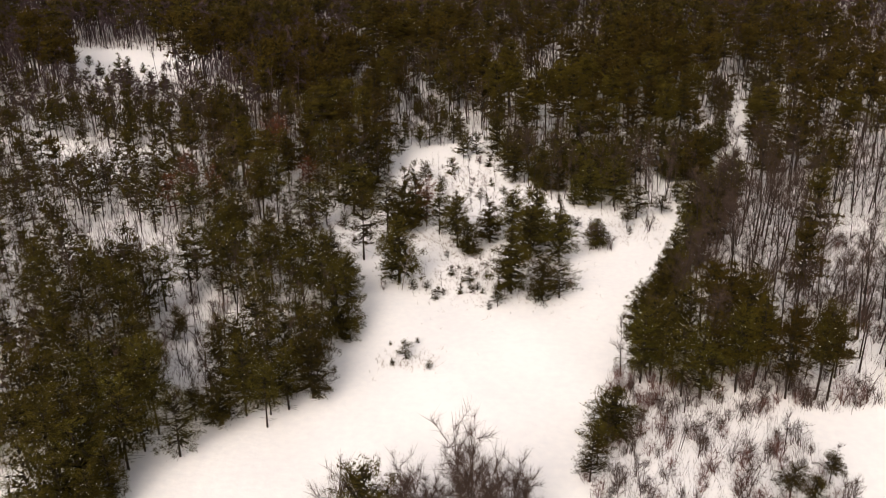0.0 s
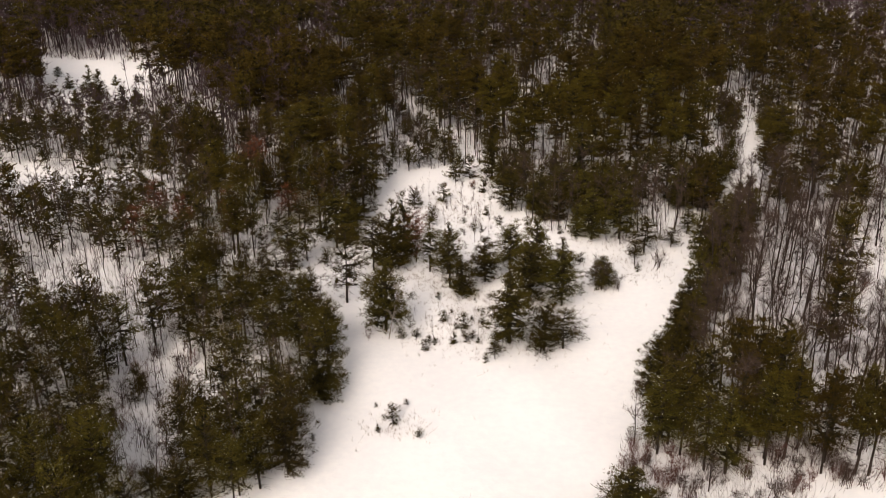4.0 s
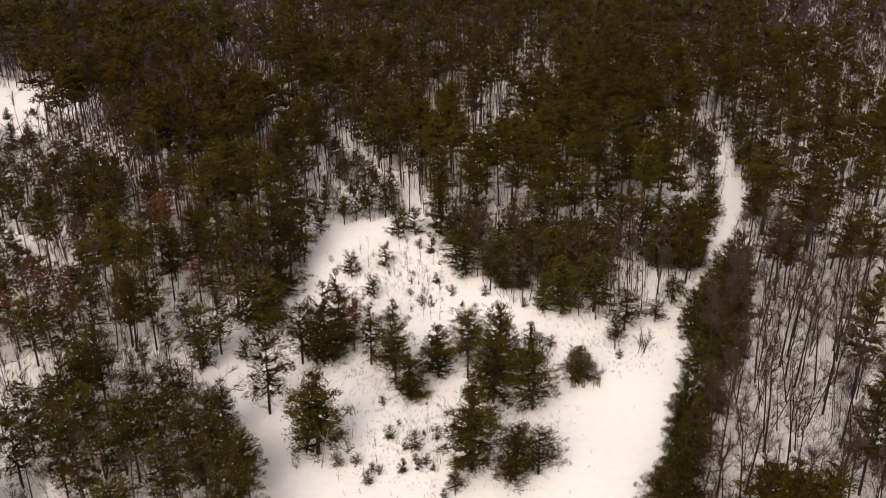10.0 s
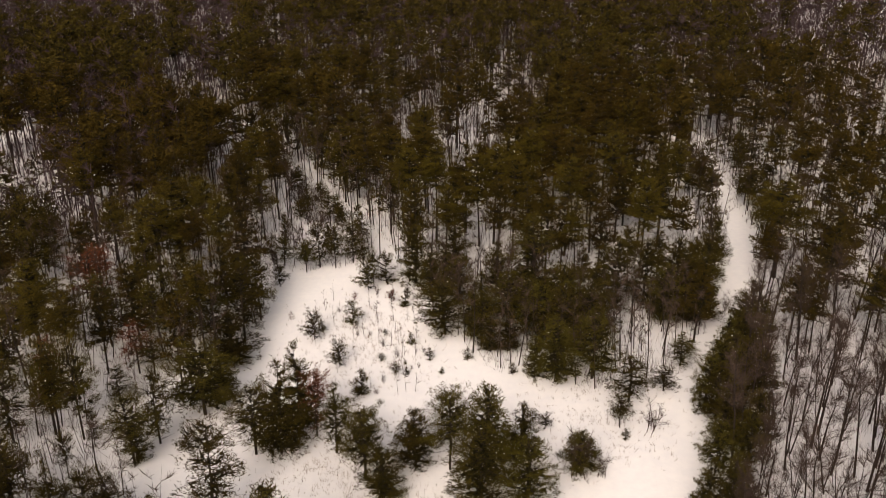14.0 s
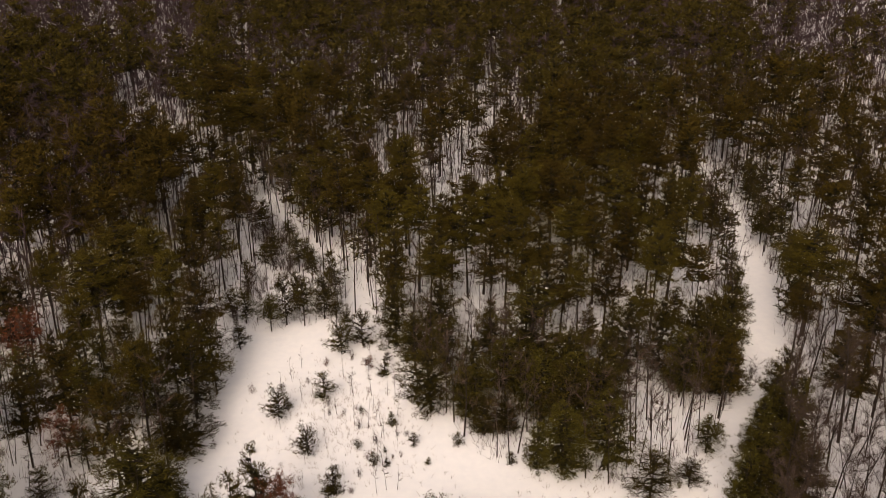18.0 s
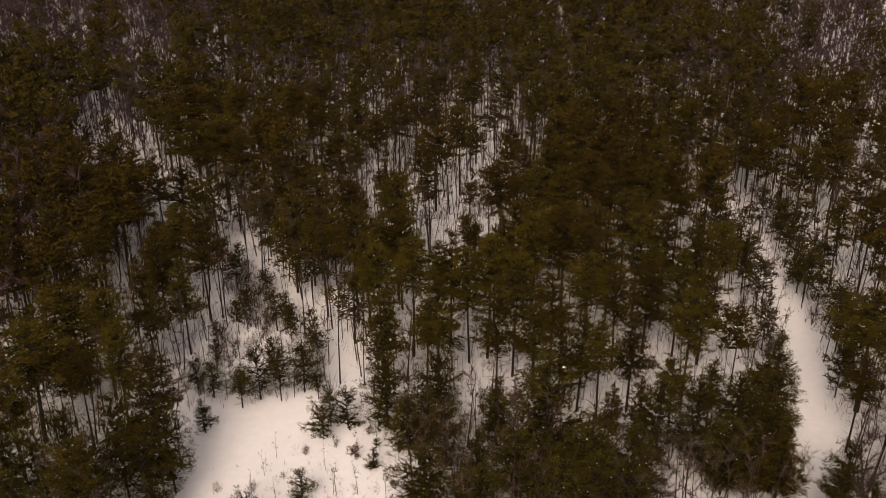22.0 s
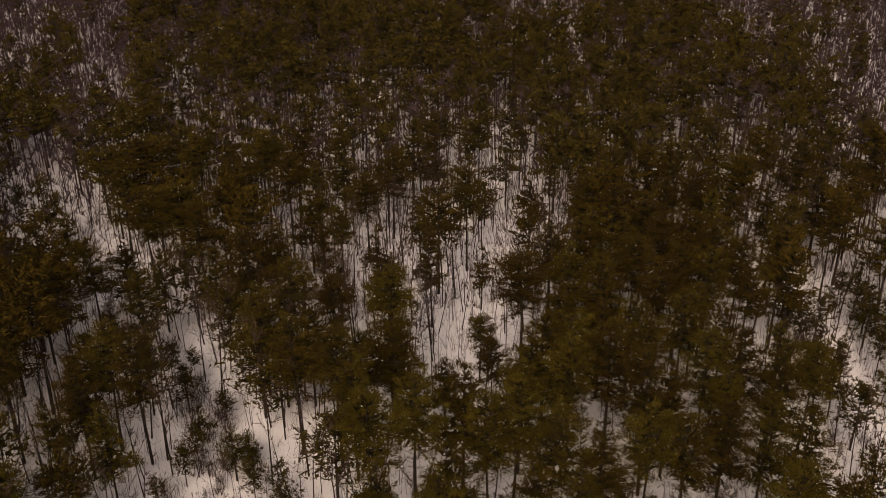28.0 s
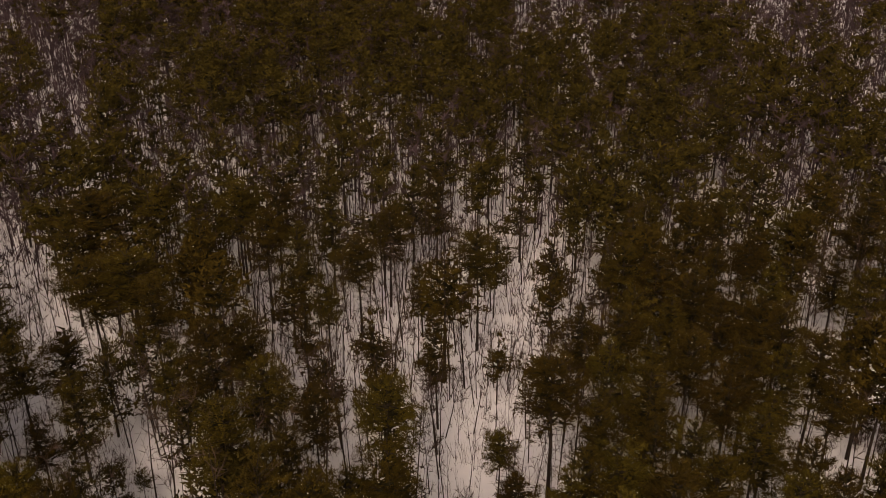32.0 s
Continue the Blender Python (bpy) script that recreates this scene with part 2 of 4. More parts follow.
FIELD = ((-60, 40), (-46, 80), (-30, 83), (-20, 89), (-17.5, 97), (-16.5, 109), (-20, 122), (-26, 129), (-27, 133), (-23.5, 141), (-19, 148), (-16.5, 158), (-16.5, 175), (-1, 175.5), (4.5, 172.5), (5, 157), (12, 147), (22, 142.5), (32, 145),
         (46, 167), (47, 165), (35, 143), (28, 127), (21, 106), (16, 96), (11, 80), (9, 40))
MEADOW = ((-114, 260), (-77, 256), (-71, 236), (-77, 214), (-94, 215))
POOL = ((-96, 184), (-80, 160), (-56, 166), (-54, 172), (-73, 174))
GLADE = ((49, 135), (62, 141), (62, 112), (48, 116))
TRAIL = ((44, 163), (49, 172), (52.3, 182), (54, 193), (56, 200), (59, 222), (62, 241), (68, 262))
RIDE = ((0.5, 171), (0, 178), (-3, 188), (-7.5, 199), (-13.5, 210), (-19, 223), (-26, 235), (-34, 248), (-44, 267))
SCRUB = ((-17.5, 175), (-1, 175), (-3, 184), (-9, 197), (-16, 212), (-19, 214), (-14, 196), (-16, 184))
BARE_PATCH = ((-39.8, 99.5), (-38.7, 110.9), (-33, 111), (-31.8, 98.5), (-28.8, 87.3), (-33.9, 85.4))
OPEN_CORNER = ((31, 87), (50, 89), (50, 68), (35.5, 68), (35, 77))
ALLEY = ((-41, 149), (-32, 138), (-27, 130), (-22, 128), (-21, 134), (-25, 147), (-28, 162), (-31, 150))
LOW_WEST = ((-118, 216), (-60, 216), (-50, 192), (-96, 186), (-104, 165), (-80, 143), (-50, 152), (-52, 164), (-82, 158), (-98, 180))
GAP = ((13, 200), (16, 214), (21, 226), (24, 240), (20, 262))


def inside(poly, x, y):
    odd = False
    for (ax, ay), (bx, by) in zip(poly, poly[1:] + poly[:1]):
        if (ay > y) != (by > y) and x < ax + (y - ay) / (by - ay) * (bx - ax):
            odd = not odd
    return odd


def beside(line, x, y):
    best = 1e9
    for (ax, ay), (bx, by) in zip(line, line[1:]):
        t = max(0, min(1, ((x - ax) * (bx - ax) + (y - ay) * (by - ay)) / ((bx - ax) ** 2 + (by - ay) ** 2)))
        best = min(best, math.hypot(x - ax - t * (bx - ax), y - ay - t * (by - ay)))
    return best


def ruled(lo, hi, step, far):
    """Grid lines, close together where the flight passes and wide apart out to the horizon."""
    mid = list(np.arange(lo, hi + step, step))
    out = [step * 1.6 ** k for k in range(1, 60) if step * 1.6 ** k < far]
    return [lo - d for d in reversed(out)] + mid + [hi + d for d in out]


gx, gy = ruled(-170, 180, 2.5, 4000), ruled(40, 480, 2.5, 4000)
verts = [(x, y, lift(x, y) if -200 < x < 200 and 0 < y < 520 else 0.0) for y in gy for x in gx]
w = len(gx)
faces = [(j * w + i, j * w + i + 1, (j + 1) * w + i + 1, (j + 1) * w + i) for j in range(len(gy) - 1) for i in range(w - 1)]
me = bpy.data.meshes.new("ground")
me.from_pydata(verts, [], faces)
me.polygons.foreach_set("use_smooth", [True] * len(faces))
me.materials.append(SNOW)
tagged(new("ground", me), "gently rolling ground under fresh white snow", "snowy ground", kind="structure")

# ---- kinds of trees ----
def tree_kind(name, wood, leaf, snow, mats, label, category, leaf_name="crown"):
    """The meshes of one kind of tree, to be set up as often as needed."""
    trunk = soup(name + "_trunk", wood, [mats[0]])
    shade_blades, snow = snow if snow is not None else (leaf[:0], leaf[:0])
    tris = np.concatenate([leaf, shade_blades, snow])
    index = np.r_[np.zeros(len(leaf)), np.full(len(shade_blades), 1), np.full(len(snow), 2)].astype(np.int32)
    top = soup(name + "_" + leaf_name, tris, [mats[1], CROWN_SHADE, FLECK], index)
    return dict(name=name, trunk=trunk, top=top, leaf=leaf_name, label=label, category=category,
                wood=np.asarray(wood, np.float32), green=np.asarray(tris, np.float32), index=index, mats=mats)


def stand(kind, x, y, size, turn, group, label="", wide=1.0):
    """One tree as a thing with its trunk and its crown."""
    ob = new(kind["name"].rsplit("_v", 1)[0])
    ob.empty_display_size = 0.3
    part("trunk", kind["trunk"], ob)
    part(kind["leaf"], kind["top"], ob)
    ob.matrix_world = at(x, y, size, turn, wide)
    return tagged(ob, label or kind["label"], kind["category"], group)


def mass(name, kinds, places, label, category):
    """Woods that nobody could count: many trees in one mesh."""
    out, idx = [], []
    mats = []
    for kind in kinds:
        mats += [m for m in (kind["mats"][0], kind["mats"][1], CROWN_SHADE, FLECK) if m not in mats]
    for kind, x, y, size, turn, wide in places:
        c, s = math.cos(turn) * size * wide, math.sin(turn) * size * wide
        m = np.array([[c, -s], [s, c]], np.float32)
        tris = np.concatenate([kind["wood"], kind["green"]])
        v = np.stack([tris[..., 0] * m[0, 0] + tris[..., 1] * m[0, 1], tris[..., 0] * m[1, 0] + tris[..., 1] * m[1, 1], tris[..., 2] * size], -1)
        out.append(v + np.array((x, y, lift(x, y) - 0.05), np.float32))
        slots = np.array([mats.index(m) for m in (kind["mats"][1], CROWN_SHADE, FLECK)])
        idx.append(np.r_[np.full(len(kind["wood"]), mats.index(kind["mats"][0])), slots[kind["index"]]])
    if not out:
        return None
    return tagged(new(name, soup(name, np.concatenate(out), mats, np.concatenate(idx))), label, category, kind="stuff")


WHITE = [tree_kind(f"white_pine_v{k}", *pine(10 + k, 16, b, r, 74, 10, 9, 0.34, sh, 0.17, 30, 0.0012, 0.035, core=240, tuft=0.15), (BARK, NEEDLE), "tall pine with a dark olive crown over a bare trunk", "pine tree")
         for k, (b, r, sh) in enumerate(((7.5, 2.7, "dome"), (7.0, 2.5, "cone"), (5.5, 3.1, "cone"), (9.0, 2.4, "oval"), (5.0, 3.3, "cone"), (8.5, 2.6, "dome"), (6.5, 2.8, "cone"), (9.5, 2.3, "dome")))]
FAR_WHITE = [tree_kind(f"far_pine_v{k}", *pine(30 + k, 16, b, r, 34, 4, 4, 0.85, sh, 0.18, 0, 0.0, far=True, core=90, tuft=0.3), (BARK, NEEDLE_DARK), "distant pine", "pine tree")
             for k, (b, r, sh) in enumerate(((7.0, 3.0, "dome"), (8.0, 2.8, "oval"), (5.5, 3.3, "dome"), (6.5, 3.2, "cone")))]
MID_WHITE = [tree_kind(f"mid_pine_v{k}", *pine(40 + k, 16, b, 0.9 * r, 46, 5, 5, 0.62, sh, 0.17, 0, 0.001, far=True, core=140, tuft=0.24), (BARK, NEEDLE), "pine", "pine tree")
             for k, (b, r, sh) in enumerate(((7.0, 3.0, "dome"), (8.0, 2.8, "oval"), (5.5, 3.2, "dome"), (6.0, 3.3, "cone")))]
MID_PITCH = [tree_kind(f"mid_pitch_v{k}", *pine(60 + k, 10, b, r, 40, 5, 5, 0.50, sh, 0.13, 0, 0.015, 0.08, 0.35, True, 110, 0.2), (BARK, NEEDLE_DARK), "scrub pine", "pine tree")
             for k, (b, r, sh) in enumerate(((3.2, 2.4, "dome"), (2.6, 2.3, "oval"), (4.3, 2.2, "dome"), (1.8, 2.5, "cone")))]
PITCH = [tree_kind(f"pitch_pine_v{k}", *pine(50 + k, 10, b, r, 60, 9, 8, 0.29, sh, 0.13, 12, 0.010, 0.08, 0.35, core=130, tuft=0.17), (BARK, NEEDLE_DARK), "scrubby dark pine flecked with lodged snow", "pine tree")
         for k, (b, r, sh) in enumerate(((3.2, 2.4, "dome"), (2.6, 2.3, "oval"), (4.3, 2.2, "dome"), (1.8, 2.5, "cone"), (2.2, 2.3, "dome"), (3.6, 2.1, "oval")))]
OPEN = [tree_kind(f"bushy_pine_v{k}", *pine(70 + k, 9, b, r, 84, 10, 9, 0.29, sh, 0.14, 3, 0.003, 0.04, core=260, tuft=0.15), (BARK, NEEDLE_DARK), "bushy pine with limbs down to the snow", "pine tree")
        for k, (b, r, sh) in enumerate(((0.5, 2.8, "cone"), (1.0, 2.6, "oval"), (1.6, 2.7, "dome"), (0.6, 2.9, "cone"), (1.3, 2.7, "cone"), (0.4, 2.6, "dome")))]
YOUNG = [tree_kind(f"young_pine_v{k}", *pine(90 + k, 3, 0.2, 1.12 * r, 44, 6, 6, 0.20, sh, 0.05, 0, 0.02, 0.06, core=80, tuft=0.09), (BARK, NEEDLE_DARK), "small young pine standing in open snow", "young pine")
         for k, (r, sh) in enumerate(((1.0, "cone"), (1.2, "oval"), (1.1, "dome")))]
RUST = [tree_kind(f"russet_tree_v{k}", *pine(99 + k, 9, 2.5, 1.9, 60, 6, 6, 0.30, "oval", 0.12, 4, 0.01, 0.08, 0.4, core=60), (BARK, RUSSET), "tree with withered russet foliage", "russet tree") for k in range(2)]


def bare_kind(name, seed, args, mats, label, category):
    a, b, c = bare(seed, *args)
    return tree_kind(name, np.concatenate([a, b]), c, None, mats, label, category)


BARE = [bare_kind(f"bare_tree_v{k}", 110 + k, (h, sp, f, 22, 900, r * 0.95, st, 0.0095), (BARK, TWIG), "leafless grey-brown hardwood tree", "bare tree")
        for k, (h, sp, f, r, st) in enumerate(((13, 3.0, 0.36, 0.16, 1), (11, 2.8, 0.30, 0.13, 1), (14.5, 3.2, 0.42, 0.18, 1), (9.5, 2.5, 0.2, 0.11, 2), (12, 2.9, 0.3, 0.14, 2), (10, 2.5, 0.25, 0.09, 3)))]
MID_BARE = [bare_kind(f"mid_bare_v{k}", 120 + k, (h, sp, f, 5, 100, r * 0.68, st, 0.027, 3), (BARK, TWIG), "leafless tree", "bare tree")
            for k, (h, sp, f, r, st) in enumerate(((13, 2.8, 0.28, 0.15, 1), (11, 2.6, 0.2, 0.12, 1), (14, 3.0, 0.36, 0.16, 1), (9.5, 2.5, 0.14, 0.09, 2)))]
FAR_BARE = [bare_kind(f"far_bare_v{k}", 130 + k, (h, sp, f, 3, 84, r, 1, 0.06, 3), (FAR_TWIG, FAR_TWIG), "distant leafless tree", "bare tree")
            for k, (h, sp, f, r) in enumerate(((12, 3.6, 0.25, 0.12), (10, 3.4, 0.22, 0.10), (13, 3.8, 0.30, 0.13)))]
POLE = [bare_kind(f"pole_tree_v{k}", 140 + k, (h, 1.6, f, 4, 30, r * 0.75, 1, 0.022, 3), (BARK, TWIG), "slim leafless stem", "bare tree")
        for k, (h, f, r) in enumerate(((12, 0.35, 0.10), (9, 0.3, 0.075), (14, 0.45, 0.12)))]
SHRUB = [bare_kind(f"bare_shrub_v{k}", 150 + k, (h, 1.3, 0.1, 32, 420, 0.04, 9, 0.010), (BRIER, BRIER) if k % 2 else (TWIG, TWIG), "leafless reddish brier in the snow" if k % 2 else "leafless brown shrub in the snow", "shrub")
         for k, h in enumerate((2.6, 2.2, 2.0, 1.8, 3.0))]
FULL = [bare_kind("full_bare_tree_v0", 190, (9, 2.9, 0.10, 70, 3200, 0.10, 4, 0.010), (TWIG, TWIG), "leafless tree with a dense haze of twigs", "bare tree")]
PALE = [bare_kind("pale_birch_v0", 170, (10, 2.2, 0.3, 14, 200, 0.09), (BIRCH, BIRCH), "slender leafless birch with pale bark", "birch tree")]
WHIP = [bare_kind(f"sapling_v{k}", 180 + k, (3.2, 0.7, 0.25, 6, 30, 0.03), (TWIG, TWIG), "thin leafless sapling in the snow", "sapling") for k in range(3)]

rnd = random.Random(7)


def grove(name, trees, joined=False):
    """Trees of one stand: kind, place, height and, where it is unusual, the radius of the crown."""
    for key, x, y, h, r in trees:
        if beside(RIDE, x, y) < (2.2 if y < 184 else 1.5 if y < 212 else 0.8) or beside(TRAIL, x, y) < 2.0 or key == "w" and inside(SCRUB, x, y) or key == "p" and inside(BARE_PATCH, x, y):
            continue
        near, far, tall, radius = {"w": (WHITE, FAR_WHITE, 16, 2.7), "p": (PITCH, PITCH, 10, 2.3), "o": (OPEN, OPEN, 9, 2.6), "r": (RUST, RUST, 9, 2.0)}[key]
        taken.append((x, y))
        size = h / tall
        wide = (min(1.8, max(0.7, r / (radius * size))) if r else rnd.uniform(0.85, 1.15)) * (0.95 if name.startswith("row") else 1.1)
        if joined:
            rest["pine"].append((rnd.choice(far), x, y, size, rnd.uniform(0, 6.28), wide))
        else:
            stand(rnd.choice(near), x, y, size, rnd.uniform(0, 360), name, "", wide)


taken, rest = [], {"pine": [], "bare": []}
grove("pines in the clearing", (
    ("o", -20.3, 141.6, 8.9, 3.3), ("o", -18.7, 152.5, 6.6, 3.1), ("p", -14.2, 134.4, 8.4, 2.5), ("o", -11.7, 134.4, 11.2, 2.9), ("o", -9.8, 138.5, 10.8, 1.8), ("r", -8.3, 137.2, 8.3, 1.5),
    ("p", -6.2, 134.3, 8.6, 1.9), ("p", -3.3, 130.0, 8.2, 2.3), ("o", -1.7, 127.4, 6.2, 2.1), ("o", 1.6, 131.6, 7.0, 2.4), ("p", -16.8, 124.4, 10.9, 2.6), ("o", -11.1, 117.5, 10.4, 3.4),
    ("o", 8.1, 129.6, 10.7, 2.7), ("p", 4.9, 130.9, 9.2, 2.1), ("o", 12.1, 132.5, 6.6, 1.9), ("o", 11.5, 124.1, 7.7, 2.4), ("o", 7.4, 125.8, 7.7, 2.8), ("o", 4.3, 114.3, 9.9, 3.4),
    ("o", 8.4, 113.0, 6.2, 2.1), ("p", 10.7, 113.2, 5.6, 2.0), ("o", 6.3, 156.2, 6.9, 2.7), ("o", 17.3, 129.0, 5.0, 2.1), ("p", 5.3, 135.3, 6.3, 1.9),
))
grove("pines in the clearing", (
    ("p", 24.9, 140.1, 5.6, 2.2), ("p", 29.1, 141.6, 3.2, 1.4), ("p", 22.8, 135.5, 3.7, 1.3), ("p", 32.5, 146.6, 4.7, 1.6), ("o", -3.7, 134.0, 5.0, 1.4), ("p", 2.4, 110.3, 2.4, 1.0),
    ("p", 7.9, 112.0, 3.1, 1.3), ("o", 17.8, 144.8, 8.4, 2.7), ("o", 22.0, 145.2, 8.2, 2.6),
))
grove("pines at the edge of the field", (
    ("o", -18.6, 89.2, 8, 2.6), ("o", -17.5, 102.9, 10.2, 2.9), ("o", -26.8, 90.6, 9.7, 3.3), ("o", -27.8, 83.7, 5.4, 2.3), ("o", 14.1, 82.6, 6.3, 2.9), ("p", 11.8, 77.4, 5.2, 1.3), ("p", 10.8, 74.8, 5.6, 1.4), ("p", 29.4, 72.6, 3.8, 1.6), ("p", 34.0, 75.2, 3.4, 1.2), ("p", 31.6, 72.4, 2.8, 1.4),
    ("o", -37.7, 71.6, 9, 4.8), ("p", -22.8, 86.1, 4.8, 1.5), ("p", -34, 82.2, 11.9, 2.3), ("p", -36.2, 84.5, 9.2, 1.9), ("p", -41.2, 84.4, 9.1, 2.5), ("p", -30.7, 84.6, 4.1, 1.5),
    ("p", -21.6, 89.1, 2.4, 1.1),
))
grove("scrub pines beside the field", (
    ("p", -50.6, 109.4, 9.5, 0), ("p", -41.2, 108.7, 9.5, 0), ("p", -39.2, 113.6, 9.5, 0), ("p", -34.4, 112, 9.5, 0), ("p", -35.7, 124.4, 10, 0), ("p", -20.5, 113.1, 9, 2.9),
    ("p", -16.6, 105.4, 9, 0), ("p", -23.6, 107.3, 9.5, 0), ("p", -28, 113.7, 9.5, 0), ("p", -29.4, 108.8, 9.5, 0), ("p", -46.5, 104.1, 9.5, 0), ("p", -52.5, 104.1, 9.5, 0),
    ("p", -57.3, 108.6, 9.5, 0), ("p", -42.3, 105.6, 9.5, 0), ("p", -34.4, 104.2, 9.5, 0), ("p", -42.8, 101.3, 9.5, 0), ("p", -48.1, 99.9, 9.5, 0), ("p", -37.5, 101.3, 9.5, 0),
    ("p", -26.4, 101.4, 9.5, 0), ("p", -19.1, 96.2, 9.5, 0), ("p", -21.4, 98.8, 9.5, 0), ("p", -49.6, 95.9, 9.5, 0), ("p", -44.1, 94.7, 9.5, 0), ("p", -40.7, 97.3, 9.5, 0),
))
grove("scrub pines beside the field", (
    ("p", -37.7, 96, 9.5, 0), ("p", -25.9, 96.1, 9.5, 0), ("p", -22.3, 93.7, 9.5, 0), ("p", -47.7, 88.7, 9.5, 0), ("p", -44.2, 88.8, 9.5, 0), ("p", -40.1, 88.8, 9.5, 0),
    ("p", -36.4, 86.7, 9.5, 0), ("p", -19.4, 91.4, 9.5, 0), ("p", -45, 81.4, 9.5, 0), ("p", -42.7, 82.5, 9.5, 0), ("p", -39.5, 81.5, 9.5, 0), ("p", -35.9, 80.6, 9.5, 0),
    ("p", -33.3, 90.8, 7, 0), ("p", -36.5, 77.8, 9.5, 0), ("p", -40.4, 76, 9.5, 0), ("p", -37.7, 74.3, 9.5, 0), ("p", -34.5, 79.1, 8, 0), ("p", -41, 72.6, 9.5, 0),
    ("p", -52.5, 95.8, 9.5, 0), ("p", -43.4, 76.8, 9.5, 0), ("p", -39.6, 118.2, 9.5, 0), ("p", -37.2, 119.1, 9.5, 0), ("p", -36.7, 121.1, 9.5, 0), ("p", -34, 124.5, 10, 2.8),
))
grove("scrub pines beside the field", (
    ("p", -30, 122.9, 9.5, 0), ("p", -27.4, 123, 8, 0), ("p", -25.6, 122.9, 8, 0), ("p", -21.8, 117.6, 8, 0), ("p", -20.7, 119.5, 8, 0), ("p", -17.6, 112, 8.5, 0),
    ("p", -16.8, 110, 8, 0), ("p", -33, 115.9, 9.5, 0), ("p", -29.5, 114.8, 9.5, 0), ("p", -26, 115.5, 9.5, 0), ("p", -23.3, 115.4, 9.5, 0), ("p", -32.6, 111.3, 9.5, 0),
    ("p", -20.7, 109.4, 8, 0), ("p", -35.9, 106.5, 9.5, 0),
))
grove("scrub pines beside the field", (
    ("p", -46.4, 79.9, 9.5, 0), ("p", -44.7, 74.9, 9.5, 0), ("p", -41, 67.7, 9, 0), ("p", -38.4, 68.2, 8, 0), ("p", -34.7, 70.4, 7, 0), ("p", -35.4, 67.6, 6, 0),
    ("p", -35.2, 76, 9.5, 0), ("p", -40.7, 64.2, 8, 0), ("p", -37.6, 62.8, 8, 0), ("p", -30.6, 78.3, 8, 0), ("p", -25.4, 85.7, 9.5, 0), ("p", -23.4, 90.6, 9.5, 0),
    ("p", -21, 87.1, 8, 0), ("p", -22.7, 83.7, 8, 0), ("p", -29.1, 90.6, 9.5, 0), ("p", -39.1, 90.5, 9.5, 0), ("p", -50.7, 98.6, 9.5, 0), ("p", -55.4, 104.8, 9.5, 0),
    ("p", -44.3, 101.7, 9.5, 0),
))
grove("bushy pines at the edge of the woods", (
    ("o", 5.2, 164.6, 7, 0), ("o", 8.7, 163.1, 7, 0), ("o", 11.2, 159.5, 7, 0), ("o", 13.8, 165.6, 8, 0), ("o", 14.4, 158.1, 7, 0), ("o", 16.5, 156.8, 7, 0),
    ("o", 13.4, 151.8, 6, 0), ("o", 28.8, 162.2, 9, 0), ("o", 32.3, 161.9, 9, 0), ("o", 33.1, 156.6, 8, 0),
    ("o", 36.5, 159.6, 8, 0), ("o", 37.5, 156.2, 8, 0), ("o", 24.1, 155.9, 9, 0), ("o", 20.9, 153.8, 8, 0), ("o", 9.6, 156, 6, 0),
    ("o", 11.3, 151.6, 5, 0), ("o", 15.6, 145.9, 5, 0), 
))
grove("mixed pines behind the field", (
    ("r", -48.3, 147.8, 8.5, 0), ("r", -42.4, 141.2, 8.5, 0), ("r", -37.2, 164.1, 10, 0), ("r", -48.7, 139.4, 8.5, 0), ("r", -36.7, 144.7, 8.5, 0),
    ("r", -36.6, 166.9, 9, 0), ("w", -41.2, 154.9, 13, 4.7), ("w", -29.7, 155.2, 13, 0), ("w", -22.2, 154.1, 12.5, 0),
    ("w", -20, 160, 12.5, 0), ("w", -30.7, 165.4, 14, 0), ("w", -52.1, 151.9, 11, 0), ("w", -39.1, 149.5, 12.5, 0), ("w", -35.1, 147.6, 12.5, 0),
    ("w", -34.3, 138.1, 11, 0), ("w", -32.6, 150.8, 11, 0), ("w", -49, 168.2, 12.5, 0), ("w", -52.4, 161.9, 12.5, 0), ("w", -39.9, 170, 12.5, 0), ("w", -25.2, 169.1, 12.5, 0),
))
grove("mixed pines behind the field", (
    ("w", -21.8, 169.6, 14, 0), ("w", -18.4, 166.4, 12.5, 0), ("p", -39.1, 138.4, 9.5, 0), ("p", -45.3, 135.9, 9.5, 0), ("p", -40.4, 132.4, 9.5, 0),
    ("p", -36.7, 128.4, 9.5, 0), 
    ("w", -20, 196, 14, 0), ("w", -21.7, 192, 14, 0), ("w", -16.8, 193.6, 14, 0), ("w", -14, 195.4, 14, 0), ("w", -22.5, 186.8, 13, 0),
    ("w", -18.3, 186.3, 13, 0), ("w", -29.4, 180.6, 14, 5.7), ("w", -36.6, 191.5, 14, 0), ("w", -28.7, 194.8, 14, 0), ("w", -43.3, 188.3, 14, 0), ("w", -30.5, 171.3, 13, 4.3),
))
grove("mixed pines behind the field", (
    ("w", -30.4, 161.5, 10, 0), ("w", -18.5, 161.5, 10, 3.3), ("w", -36.7, 175.4, 12, 0), ("w", -25.1, 178.3, 13, 0), ("w", -40.3, 176.4, 11, 0), ("w", -27.7, 172.8, 10, 0),
    ("p", -25.2, 163, 9.5, 0), ("p", -23.1, 158.2, 9.5, 0), ("p", -27.3, 159.8, 9.5, 0), ("p", -33.7, 157.1, 9.5, 0), ("p", -27.1, 154.4, 9.5, 0),
    ("p", -24.9, 155.5, 8, 0), ("p", -21.3, 156.2, 8, 0), ("p", -18, 157.7, 9.5, 0), 
))
